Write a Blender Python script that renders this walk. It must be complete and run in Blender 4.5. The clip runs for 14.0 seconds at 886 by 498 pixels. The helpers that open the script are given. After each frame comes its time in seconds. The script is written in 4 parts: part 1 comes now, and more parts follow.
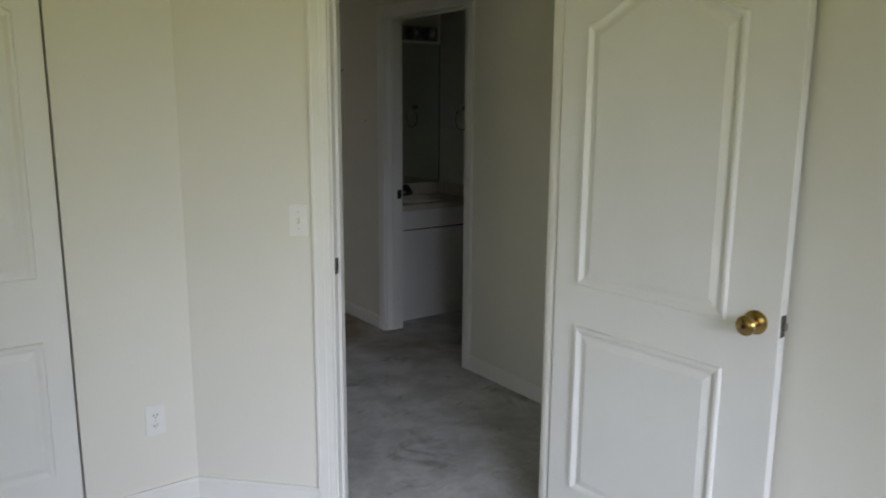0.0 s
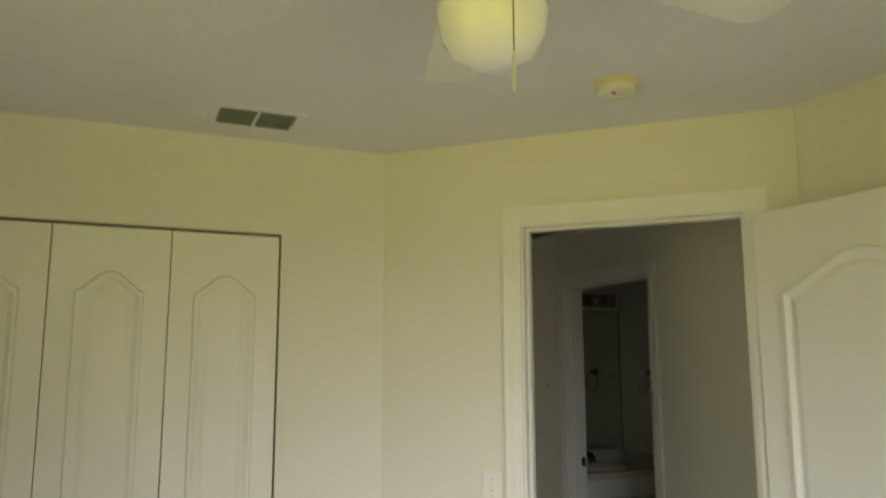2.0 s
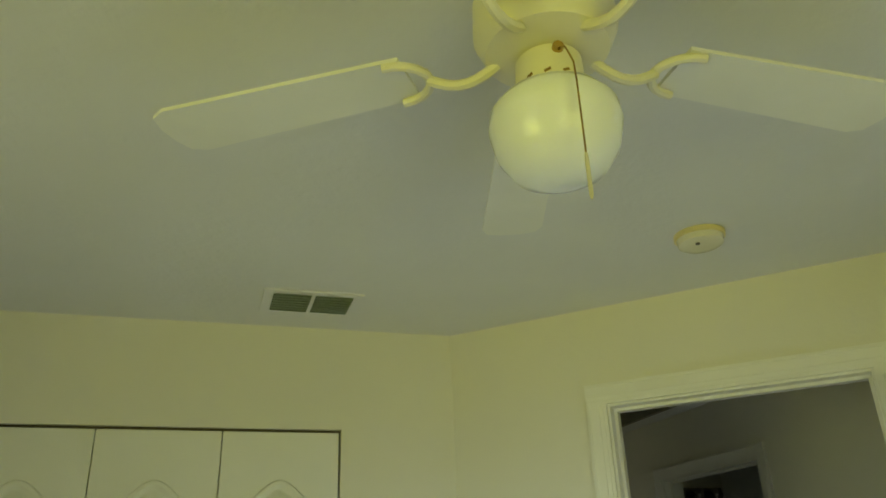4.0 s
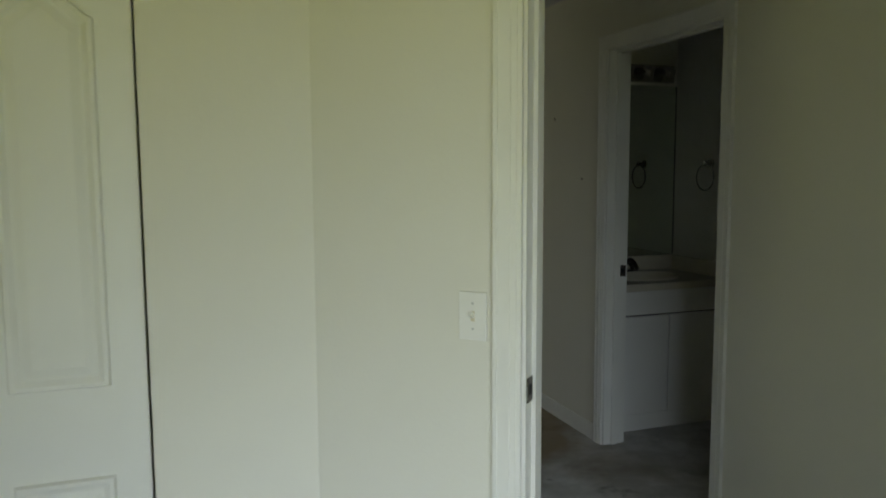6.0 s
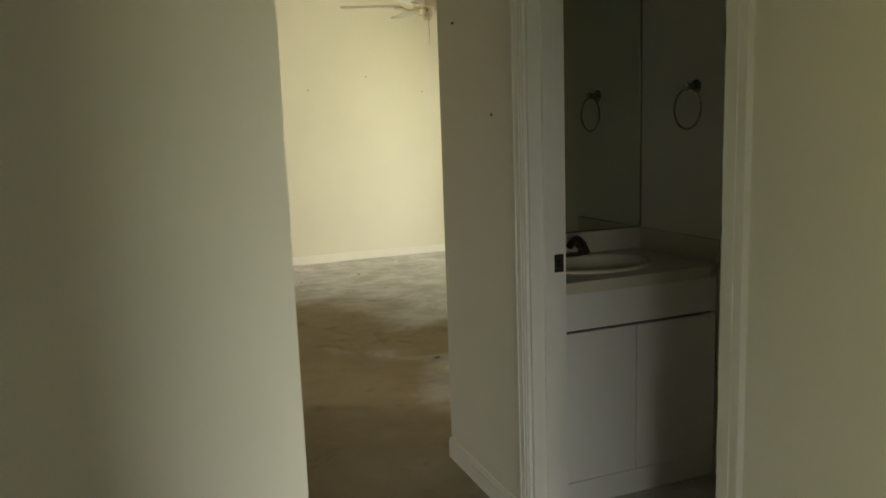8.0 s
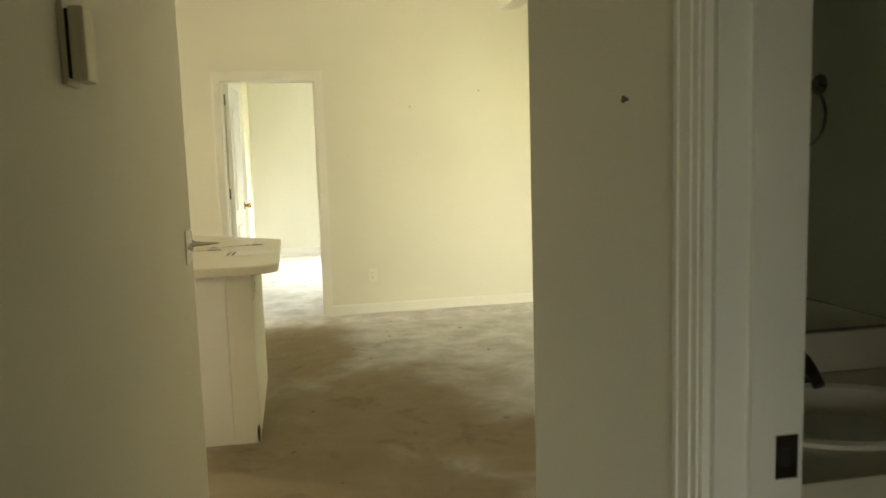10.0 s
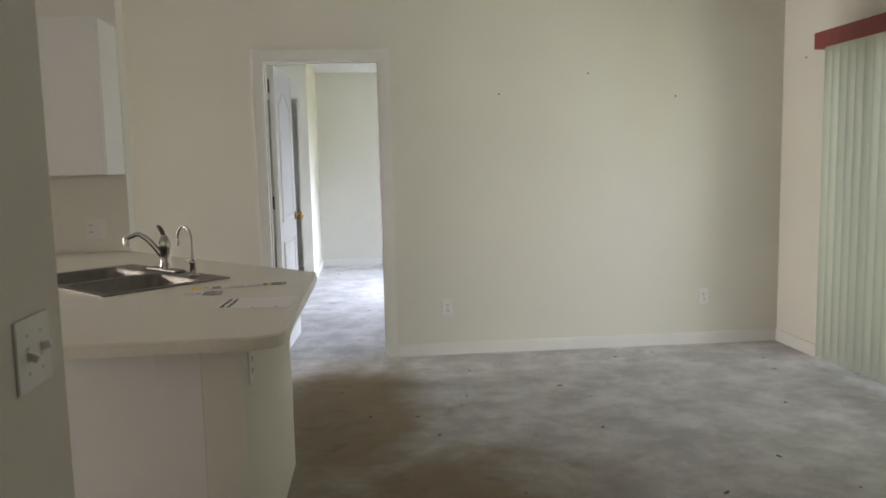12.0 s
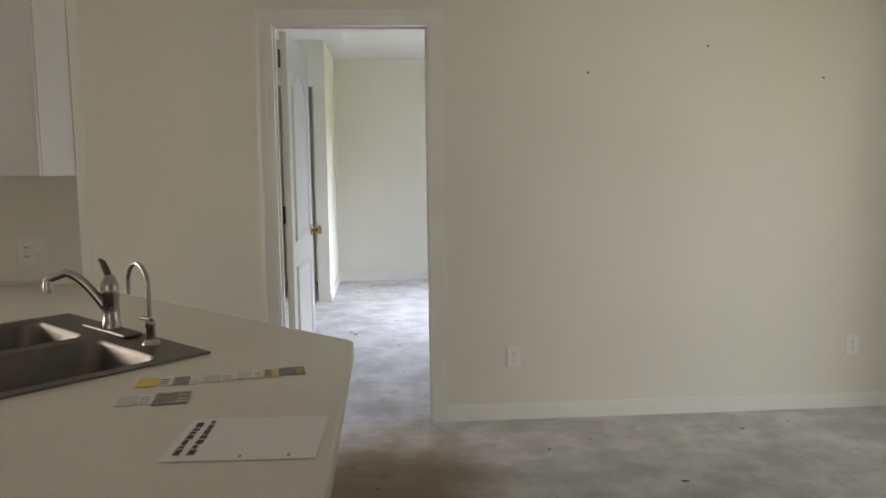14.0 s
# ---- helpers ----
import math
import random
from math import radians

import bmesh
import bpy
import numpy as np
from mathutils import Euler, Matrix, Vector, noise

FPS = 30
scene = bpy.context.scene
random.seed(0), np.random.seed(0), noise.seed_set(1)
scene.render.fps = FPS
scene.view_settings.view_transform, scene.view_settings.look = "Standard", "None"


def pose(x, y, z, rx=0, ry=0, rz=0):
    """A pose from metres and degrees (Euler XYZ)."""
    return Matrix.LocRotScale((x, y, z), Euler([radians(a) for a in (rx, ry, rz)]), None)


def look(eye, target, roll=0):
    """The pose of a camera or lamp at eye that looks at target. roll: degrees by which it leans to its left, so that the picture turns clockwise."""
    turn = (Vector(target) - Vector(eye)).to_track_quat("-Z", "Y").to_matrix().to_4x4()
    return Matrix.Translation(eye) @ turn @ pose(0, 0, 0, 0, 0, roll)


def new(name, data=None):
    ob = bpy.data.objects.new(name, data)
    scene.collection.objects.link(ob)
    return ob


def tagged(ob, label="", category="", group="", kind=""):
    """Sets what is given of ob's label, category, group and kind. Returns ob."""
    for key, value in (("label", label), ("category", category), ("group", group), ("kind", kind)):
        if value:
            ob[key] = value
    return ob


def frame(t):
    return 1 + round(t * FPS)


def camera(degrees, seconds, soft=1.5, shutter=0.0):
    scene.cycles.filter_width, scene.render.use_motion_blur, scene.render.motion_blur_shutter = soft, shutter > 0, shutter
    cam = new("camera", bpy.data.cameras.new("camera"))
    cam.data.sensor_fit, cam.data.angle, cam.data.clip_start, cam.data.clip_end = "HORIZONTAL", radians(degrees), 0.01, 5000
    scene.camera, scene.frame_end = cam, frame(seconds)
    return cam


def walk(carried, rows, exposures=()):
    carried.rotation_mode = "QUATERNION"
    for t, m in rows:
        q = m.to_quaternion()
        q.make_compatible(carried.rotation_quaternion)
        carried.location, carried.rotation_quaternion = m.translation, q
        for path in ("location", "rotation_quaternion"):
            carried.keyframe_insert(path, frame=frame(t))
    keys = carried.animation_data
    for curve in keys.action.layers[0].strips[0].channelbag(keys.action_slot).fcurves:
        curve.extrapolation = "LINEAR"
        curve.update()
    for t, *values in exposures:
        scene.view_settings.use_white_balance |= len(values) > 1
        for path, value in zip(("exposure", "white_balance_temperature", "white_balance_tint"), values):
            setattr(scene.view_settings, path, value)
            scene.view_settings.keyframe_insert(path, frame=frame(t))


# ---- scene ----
cam = camera(60.6, 14.0, soft=1.6, shutter=0.3)
PATH = [
    (0, (-0.831, -2.788, 1.532), (0.316, -1.194, 1.15), 0.4),
    (0.5, (-0.842, -2.752, 1.545), (0.163, -1.087, 1.078), 0.4),
    (1, (-0.893, -2.752, 1.56), (0.049, -1.031, 1.172), 0.1),
    (1.5, (-0.946, -2.858, 1.534), (-0.077, -1.058, 1.469), -0.2),
    (2, (-0.95, -2.829, 1.55), (-0.174, -1.01, 1.85), -0.1),
    (2.2, (-0.904, -2.773, 1.582), (-0.19, -0.955, 2.011), -0.0),
    (4.3, (-0.822, -2.598, 1.52), (-0.296, -0.848, 2.333), -1.2),
    (4.5, (-0.778, -2.618, 1.501), (-0.268, -0.811, 2.191), 0.3),
    (5, (-0.577, -2.423, 1.495), (-0.045, -0.532, 1.869), -0.1),
    (5.5, (-0.485, -2.184, 1.462), (0.127, -0.28, 1.523), -1.1),
    (6, (-0.334, -1.93, 1.448), (0.331, -0.055, 1.243), -0.3),
    (6.5, (-0.088, -1.609, 1.421), (0.617, 0.235, 1.099), -1.0),
    (7, (0.154, -1.278, 1.389), (0.908, 0.547, 1.068), -1.0),
    (7.2, (0.246, -1.152, 1.38), (1.01, 0.669, 1.061), -0.9),
    (9.3, (1.123, 0.219, 1.299), (1.654, 2.131, 1.05), -1.9),
    (9.5, (1.143, 0.339, 1.286), (1.642, 2.261, 1.052), -1.0),
    (10, (1.252, 0.613, 1.317), (1.636, 2.562, 1.088), -1.8),
    (10.5, (1.346, 0.928, 1.342), (1.614, 2.897, 1.12), -1.8),
    (11, (1.381, 1.284, 1.331), (1.595, 3.261, 1.118), -1.3),
    (11.5, (1.382, 1.698, 1.343), (1.58, 3.675, 1.12), -1.1),
    (12, (1.451, 2.039, 1.34), (1.62, 4.019, 1.116), -1.3),
    (12.5, (1.41, 2.421, 1.328), (1.59, 4.401, 1.106), -1.6),
    (13, (1.439, 2.756, 1.334), (1.607, 4.737, 1.111), -1.8),
    (13.5, (1.382, 3.087, 1.36), (1.564, 5.065, 1.124), -1.3),
    (14, (1.27, 3.392, 1.344), (1.415, 5.375, 1.124), -0.7),
]
EXPOSURES = [
    (0, -0.2, 6600, 21), (1.0, -0.2, 6650, 22), (2.0, 0.08, 7500, 20), (4.5, -0.05, 6950, 0), (5.5, -0.1, 6750, 5),
    (6.2, -0.25, 6700, 9), (6.6, -0.22, 6700, 11), (7.2, 0.15, 7300, 11), (9.3, 0.88, 10100, 6), (10.0, 0.83, 9700, 6), (10.5, 0.5, 8900, 9), (11.0, 0.28, 7600, 15), (12.0, 0.08, 6450, 22), (13, 0.02, 6300, 22), (14, -0.18, 6700, 22),
]
walk(cam, [(t, look(e, g, r)) for t, e, g, r in PATH], EXPOSURES)

# ---- world, sun and window light ----
world = bpy.data.worlds.new("world")
scene.world = world
world.use_nodes = True
wn = world.node_tree.nodes
sky = wn.new("ShaderNodeTexSky")
sky.sky_type, sky.sun_disc = "NISHITA", False
sky.sun_elevation, sky.sun_rotation = radians(55), radians(-90)
wn["Background"].inputs["Strength"].default_value = 0.08
world.node_tree.links.new(sky.outputs[0], wn["Background"].inputs["Color"])
sun = new("sun", bpy.data.lights.new("sun", "SUN"))
sun.data.energy, sun.data.angle, sun.data.color = 2.5, radians(0.5), (1, 0.95, 0.87)
sun.matrix_world = look((-20, 0, 28), (0, 0, 0))


def window_light(name, eye, target, w, h, power, color, spread):
    lamp = new(name, bpy.data.lights.new(name, "AREA"))
    d = lamp.data
    d.shape, d.size, d.size_y, d.energy, d.color, d.spread = "RECTANGLE", w, h, power, color, radians(spread)
    lamp.matrix_world = look(eye, target)


SKYB, SKYC, LAWNC, LAWNB = (0.74, 0.86, 1.0), (0.84, 0.92, 1.0), (0.93, 1.0, 0.40), (0.98, 1.0, 0.17)
# bedroom south window: sky from above, lawn from below
window_light("bedroom_sky_light", (-0.5, -4.45, 1.35), (0.7, 0, -0.7), 1.7, 1.3, 20, SKYB, 62)
window_light("bedroom_lawn_light", (-0.5, -4.47, 1.3), (-0.3, 0, 3.1), 1.7, 1.3, 4.0, LAWNB, 72)
# added fill from an unseen west window, to brighten hall wall and door leaf
window_light("added_west_cool_fill", (-3.15, -2.75, 1.35), (0.9, -0.7, -0.2), 1.5, 1.3, 2.8, SKYB, 62)
window_light("added_west_green_fill", (-3.17, -2.75, 1.3), (0.9, -0.7, 2.9), 1.5, 1.3, 3.6, LAWNB, 72)
# sliding door of the living room
window_light("slider_sky_light", (4.75, 5.6, 1.05), (2.4, 6.6, 0.6), 2.3, 1.9, 30, SKYC, 150)
window_light("slider_lawn_light", (4.78, 5.6, 1.0), (2.4, 6.6, 2.0), 2.3, 1.9, 15, LAWNC, 140)
# far bedroom window
window_light("far_room_sky_light", (4.1, 10.6, 1.35), (0.8, 9.7, -1.0), 1.7, 1.3, 112, SKYB, 92)
window_light("far_room_lawn_light", (4.12, 10.6, 1.3), (0.8, 10.8, 2.3), 1.7, 1.3, 6, LAWNB, 84)
# added warm fill behind the kitchen partition, brightens the far wall's left end
window_light("passage_fill_light", (-4.4, 7.02, 1.1), (0.5, 7.05, 1.0), 0.44, 1.9, 125, (1.0, 0.96, 0.84), 160)
# added kitchen fill at an unseen window, brightens the counter's front
window_light("kitchen_fill_light", (-0.5, 1.0, 1.45), (0.2, 6.0, 1.1), 1.6, 1.2, 5, (1.0, 0.96, 0.86), 150)


# ---- materials ----
def material(name, color, rough=0.6, metal=0.0, var=0.06, scale=3.0, fine=120.0, bump=0.05, spec=0.5, dist=0.002):
    m = bpy.data.materials.new(name)
    m.use_nodes = True
    n, l = m.node_tree.nodes, m.node_tree.links
    b = n["Principled BSDF"]
    b.inputs["Roughness"].default_value, b.inputs["Metallic"].default_value = rough, metal
    b.inputs["Specular IOR Level"].default_value = spec
    geo = n.new("ShaderNodeNewGeometry")
    big, small = n.new("ShaderNodeTexNoise"), n.new("ShaderNodeTexNoise")
    for t, s in ((big, scale), (small, fine)):
        t.inputs["Scale"].default_value, t.inputs["Detail"].default_value = s, 4
        l.new(geo.outputs["Position"], t.inputs["Vector"])
    ramp = n.new("ShaderNodeValToRGB")
    e = ramp.color_ramp.elements
    e[0].position, e[1].position = 0.3, 0.7
    e[0].color = (*[c * (1 - var) for c in color], 1)
    e[1].color = (*[min(1, c * (1 + var)) for c in color], 1)
    l.new(big.outputs["Fac"], ramp.inputs["Fac"])
    l.new(ramp.outputs["Color"], b.inputs["Base Color"])
    bp = n.new("ShaderNodeBump")
    bp.inputs["Strength"].default_value, bp.inputs["Distance"].default_value = bump, dist
    l.new(small.outputs["Fac"], bp.inputs["Height"])
    l.new(bp.outputs["Normal"], b.inputs["Normal"])
    return m


PAINT = material("wall_paint", (0.775, 0.755, 0.675), 0.75, var=0.025, scale=1.3, fine=70, bump=0.25, spec=0.25)
CEIL = material("ceiling_paint", (0.74, 0.735, 0.745), 0.9, var=0.02, fine=45, bump=0.5, spec=0.1, dist=0.004)
TRIM = material("trim_paint", (0.815, 0.805, 0.76), 0.42, var=0.03, scale=5, fine=60, bump=0.08)
DOORP = material("door_paint", (0.80, 0.795, 0.75), 0.45, var=0.02, scale=4, fine=150, bump=0.12)
PLASTIC = material("white_plastic", (0.82, 0.81, 0.77), 0.35, var=0.01, bump=0.0)
AGED = material("aged_plastic", (0.74, 0.64, 0.32), 0.45, var=0.06, scale=14)
ALMOND = material("almond_plastic", (0.66, 0.6, 0.45), 0.4, var=0.03)
CABINET = material("cabinet_laminate", (0.80, 0.79, 0.76), 0.35, var=0.015, bump=0.02)
LAMINATE = material("counter_laminate", (0.73, 0.70, 0.60), 0.33, var=0.03, scale=60, fine=300, bump=0.02)
VANTOP = material("vanity_top", (0.62, 0.58, 0.48), 0.25, var=0.05, scale=9, bump=0.0)
PORC = material("porcelain", (0.74, 0.7, 0.58), 0.15, var=0.01, bump=0.0)
STEEL = material("sink_steel", (0.17, 0.16, 0.14), 0.42, 1.0, var=0.1, scale=18, fine=260, bump=0.05)
CHROME = material("chrome", (0.42, 0.41, 0.39), 0.2, 1.0, var=0.03, bump=0.0)
DARKM = material("dark_metal", (0.10, 0.085, 0.07), 0.35, 0.9, var=0.2, scale=40, bump=0.02)
BRASS = material("old_brass", (0.42, 0.28, 0.10), 0.24, 1.0, var=0.25, scale=30, bump=0.03)
FANW = material("fan_enamel", (0.76, 0.72, 0.56), 0.35, var=0.03, scale=8)
BLADE = material("fan_blade", (0.80, 0.79, 0.74), 0.5, var=0.03, scale=6)
DARK = material("dark_gap", (0.02, 0.02, 0.02), 0.8, var=0.1)
VENTD = material("vent_grey", (0.40, 0.45, 0.40), 0.6, 0.2, var=0.05)
DUSTY = material("return_grille", (0.28, 0.26, 0.22), 0.75, var=0.15, scale=12)
VAL = material("red_valance", (0.30, 0.075, 0.07), 0.65, var=0.1, scale=20, fine=200, bump=0.2)
ALU = material("aluminium_frame", (0.55, 0.55, 0.53), 0.4, 0.6, var=0.05)
PAPER = material("paper", (0.84, 0.83, 0.79), 0.8, var=0.01, bump=0.0)
INK = material("ink", (0.07, 0.07, 0.075), 0.7, var=0.1, scale=60)
YELLOW = material("yellow_card", (0.80, 0.58, 0.05), 0.5, var=0.03, scale=30)
GREYC = material("grey_card", (0.24, 0.23, 0.20), 0.5, var=0.3, scale=60)
BROWNC = material("brown_card", (0.36, 0.25, 0.14), 0.5, var=0.2, scale=60)
GREYL = material("pale_card", (0.62, 0.61, 0.57), 0.5, var=0.1, scale=60)
HOLE = material("nail_hole", (0.16, 0.13, 0.10), 0.8, var=0.2)
LAWN = material("lawn", (0.08, 0.13, 0.03), 0.9, var=0.35, scale=1.2, fine=30, bump=0.6)

MIRROR = bpy.data.materials.new("mirror_silver")
MIRROR.use_nodes = True
_b = MIRROR.node_tree.nodes["Principled BSDF"]
_b.inputs["Base Color"].default_value = (0.80, 0.86, 0.80, 1)
_b.inputs["Metallic"].default_value, _b.inputs["Roughness"].default_value = 1, 0.02

OPAL = bpy.data.materials.new("opal_glass")
OPAL.use_nodes = True
_b = OPAL.node_tree.nodes["Principled BSDF"]
_b.inputs["Base Color"].default_value = (0.90, 0.92, 0.92, 1)
_b.inputs["Roughness"].default_value = 0.12
_b.inputs["Subsurface Weight"].default_value = 0.3
_b.inputs["Subsurface Radius"].default_value = (0.03, 0.03, 0.02)

GLASS = bpy.data.materials.new("window_glass")
GLASS.use_nodes = True
_b = GLASS.node_tree.nodes["Principled BSDF"]
_b.inputs["Transmission Weight"].default_value, _b.inputs["Roughness"].default_value = 1, 0.0
_b.inputs["IOR"].default_value = 1.45

SLAT = bpy.data.materials.new("blind_vinyl")
SLAT.use_nodes = True
_n, _l = SLAT.node_tree.nodes, SLAT.node_tree.links
_n["Principled BSDF"].inputs["Base Color"].default_value = (0.80, 0.81, 0.74, 1)
_n["Principled BSDF"].inputs["Roughness"].default_value = 0.5
_t, _m = _n.new("ShaderNodeBsdfTranslucent"), _n.new("ShaderNodeMixShader")
_t.inputs["Color"].default_value = (0.82, 0.85, 0.74, 1)
_m.inputs[0].default_value = 0.28
_l.new(_n["Principled BSDF"].outputs[0], _m.inputs[1])
_l.new(_t.outputs[0], _m.inputs[2])
_l.new(_m.outputs[0], _n["Material Output"].inputs[0])


def carpet_material():
    """Worn grey-beige pile: tufts, grime at two scales, brown traffic lanes and spilled stains."""
    m = bpy.data.materials.new("dirty_carpet")
    m.use_nodes = True
    n, l = m.node_tree.nodes, m.node_tree.links
    b = n["Principled BSDF"]
    b.inputs["Roughness"].default_value, b.inputs["Specular IOR Level"].default_value = 0.95, 0.08
    geo = n.new("ShaderNodeNewGeometry")

    def tex(scale, detail=5, rough=0.6, distort=0.0):
        t = n.new("ShaderNodeTexNoise")
        t.inputs["Scale"].default_value, t.inputs["Detail"].default_value = scale, detail
        t.inputs["Roughness"].default_value, t.inputs["Distortion"].default_value = rough, distort
        l.new(geo.outputs["Position"], t.inputs["Vector"])
        return t.outputs["Fac"]

    def remap(src, a, bb, lo=0.0, hi=1.0):
        r = n.new("ShaderNodeMapRange")
        r.interpolation_type = "SMOOTHSTEP"
        for k, v in zip((1, 2, 3, 4), (a, bb, lo, hi)):
            r.inputs[k].default_value = v
        l.new(src, r.inputs[0])
        return r.outputs[0]

    def math_(op, a, c):
        r = n.new("ShaderNodeMath")
        r.operation = op
        for k, v in ((0, a), (1, c)):
            if isinstance(v, (int, float)):
                r.inputs[k].default_value = v
            else:
                l.new(v, r.inputs[k])
        return r.outputs[0]

    def mix(fac, a, c):
        r = n.new("ShaderNodeMix")
        r.data_type = "RGBA"
        l.new(fac, r.inputs[0])
        for k, v in ((6, a), (7, c)):
            if isinstance(v, tuple):
                r.inputs[k].default_value = (*v, 1)
            else:
                l.new(v, r.inputs[k])
        return r.outputs[2]

    warp = tex(1.6, 4, 0.6, 0.4)

    def patch(cx, cy, rx, ry, soft=0.5):
        """A soft-edged worn area of the carpet, with an uneven outline."""
        mp = n.new("ShaderNodeMapping")
        mp.inputs["Location"].default_value = (-cx / rx, -cy / ry, 0)
        mp.inputs["Scale"].default_value = (1 / rx, 1 / ry, 0)
        l.new(geo.outputs["Position"], mp.inputs["Vector"])
        ln = n.new("ShaderNodeVectorMath")
        ln.operation = "LENGTH"
        l.new(mp.outputs[0], ln.inputs[0])
        d = math_("ADD", ln.outputs["Value"], math_("MULTIPLY", math_("SUBTRACT", warp, 0.5), 1.3))
        return remap(d, 1.0 - soft, 1.0 + soft * 0.4, 1, 0)

    base = mix(remap(tex(3.4, 8, 0.7), 0.36, 0.66), (0.45, 0.445, 0.44), (0.66, 0.655, 0.65))
    lane = patch(1.35, 3.0, 0.85, 2.0, 0.35)
    for p in (patch(1.7, 4.6, 0.8, 1.0, 0.5), patch(1.25, 5.95, 0.5, 1.25, 0.5), patch(2.7, 3.9, 1.3, 0.5, 0.4)):
        lane = math_("MAXIMUM", lane, p)
    tone = mix(tex(4.5, 5), (0.21, 0.16, 0.095), (0.36, 0.285, 0.19))
    c1 = mix(math_("MULTIPLY", lane, 0.88), base, tone)
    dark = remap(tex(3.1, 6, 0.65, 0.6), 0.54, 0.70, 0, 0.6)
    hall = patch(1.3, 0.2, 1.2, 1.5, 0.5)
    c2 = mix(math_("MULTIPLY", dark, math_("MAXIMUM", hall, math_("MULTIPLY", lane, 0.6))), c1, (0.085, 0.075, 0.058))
    spots = remap(tex(9.0, 2, 0.5), 0.70, 0.78, 0, 0.45)
    c3 = mix(spots, c2, (0.15, 0.135, 0.11))
    fleck = remap(tex(420, 2), 0.3, 0.7, 0.84, 1.12)
    mul = n.new("ShaderNodeVectorMath")
    mul.operation = "SCALE"
    l.new(c3, mul.inputs[0])
    l.new(fleck, mul.inputs["Scale"])
    l.new(mul.outputs[0], b.inputs["Base Color"])
    bp = n.new("ShaderNodeBump")
    bp.inputs["Strength"].default_value, bp.inputs["Distance"].default_value = 0.8, 0.006
    l.new(math_("ADD", math_("MULTIPLY", tex(260, 3), 0.6), tex(14, 3)), bp.inputs["Height"])
    l.new(bp.outputs["Normal"], b.inputs["Normal"])
    return m


CARPET = carpet_material()


# ---- mesh helpers ----
def box(bm, x0, y0, z0, x1, y1, z1, bev=0.0):
    r = bmesh.ops.create_cube(bm, size=1, matrix=Matrix.LocRotScale(((x0 + x1) / 2, (y0 + y1) / 2, (z0 + z1) / 2), None, (abs(x1 - x0), abs(y1 - y0), abs(z1 - z0))))
    if bev:
        bmesh.ops.bevel(bm, geom=list({e for v in r["verts"] for e in v.link_edges}), offset=bev, segments=2, affect="EDGES", profile=0.6)
    return bm


def boxes(*rows, bev=0.0):
    bm = bmesh.new()
    for r in rows:
        box(bm, *r, bev=bev)
    return bm


def lathe(profile, seg=28, bm=None, at=(0, 0, 0), m=None):
    """A solid of revolution about z from (radius, height) rows."""
    bm = bm or bmesh.new()
    m = m or Matrix.Translation(at)
    rings = [[bm.verts.new(m @ Vector((r * math.cos(2 * math.pi * i / seg), r * math.sin(2 * math.pi * i / seg), z))) for i in range(seg)] for r, z in profile]
    for a, b in zip(rings, rings[1:]):
        for i in range(seg):
            bm.faces.new((a[i], a[(i + 1) % seg], b[(i + 1) % seg], b[i]))
    bm.faces.new(rings[0][::-1]), bm.faces.new(rings[-1])
    bmesh.ops.recalc_face_normals(bm, faces=bm.faces)
    return bm


def tube(points, r, seg=10, bm=None):
    """A round tube along points; r is one radius or one for each point."""
    bm = bm or bmesh.new()
    pts = [Vector(p) for p in points]
    rs = r if isinstance(r, (list, tuple)) else [r] * len(pts)
    rings, side = [], None
    for i, p in enumerate(pts):
        d = (pts[min(i + 1, len(pts) - 1)] - pts[max(i - 1, 0)]).normalized()
        if side is None:
            side = d.orthogonal().normalized()
        side = (side - d * side.dot(d)).normalized()
        up = d.cross(side)
        rings.append([bm.verts.new(p + (side * math.cos(2 * math.pi * k / seg) + up * math.sin(2 * math.pi * k / seg)) * rs[i]) for k in range(seg)])
    for a, b in zip(rings, rings[1:]):
        for k in range(seg):
            bm.faces.new((a[k], a[(k + 1) % seg], b[(k + 1) % seg], b[k]))
    bm.faces.new(rings[0][::-1]), bm.faces.new(rings[-1])
    bmesh.ops.recalc_face_normals(bm, faces=bm.faces)
    return bm


def arc_pts(fn, n):
    return [fn(i / (n - 1)) for i in range(n)]


def prism(pts, z0, z1, bm=None, bev=0.0):
    """A flat outline, extruded upwards."""
    bm = bm or bmesh.new()
    lo = [bm.verts.new((x, y, z0)) for x, y in pts]
    hi = [bm.verts.new((x, y, z1)) for x, y in pts]
    k = len(pts)
    fs = [bm.faces.new(lo[::-1]), bm.faces.new(hi)] + [bm.faces.new((lo[i], lo[(i + 1) % k], hi[(i + 1) % k], hi[i])) for i in range(k)]
    bmesh.ops.recalc_face_normals(bm, faces=fs)
    if bev:
        bmesh.ops.bevel(bm, geom=list(fs[1].edges), offset=bev, segments=2, affect="EDGES")
    return bm


def part(name, bm, mat, parent=None, label="", smooth=False):
    me = bpy.data.meshes.new(name)
    if smooth:
        for f in bm.faces:
            f.smooth = True
    bm.to_mesh(me)
    bm.free()
    if smooth:
        me.set_sharp_from_angle(angle=radians(40))
    me.materials.append(mat)
    ob = new(name, me)
    ob.parent = parent
    if label:
        tagged(ob, label)
    return ob


def thing(name, m, label, category, group=""):
    ob = new(name)
    ob.matrix_world = m
    return tagged(ob, label, category, group)


def structure(name, bm, mat, label, smooth=False):
    return tagged(part(name, bm, mat, None, smooth=smooth), label, name.split("_")[0], kind="structure")


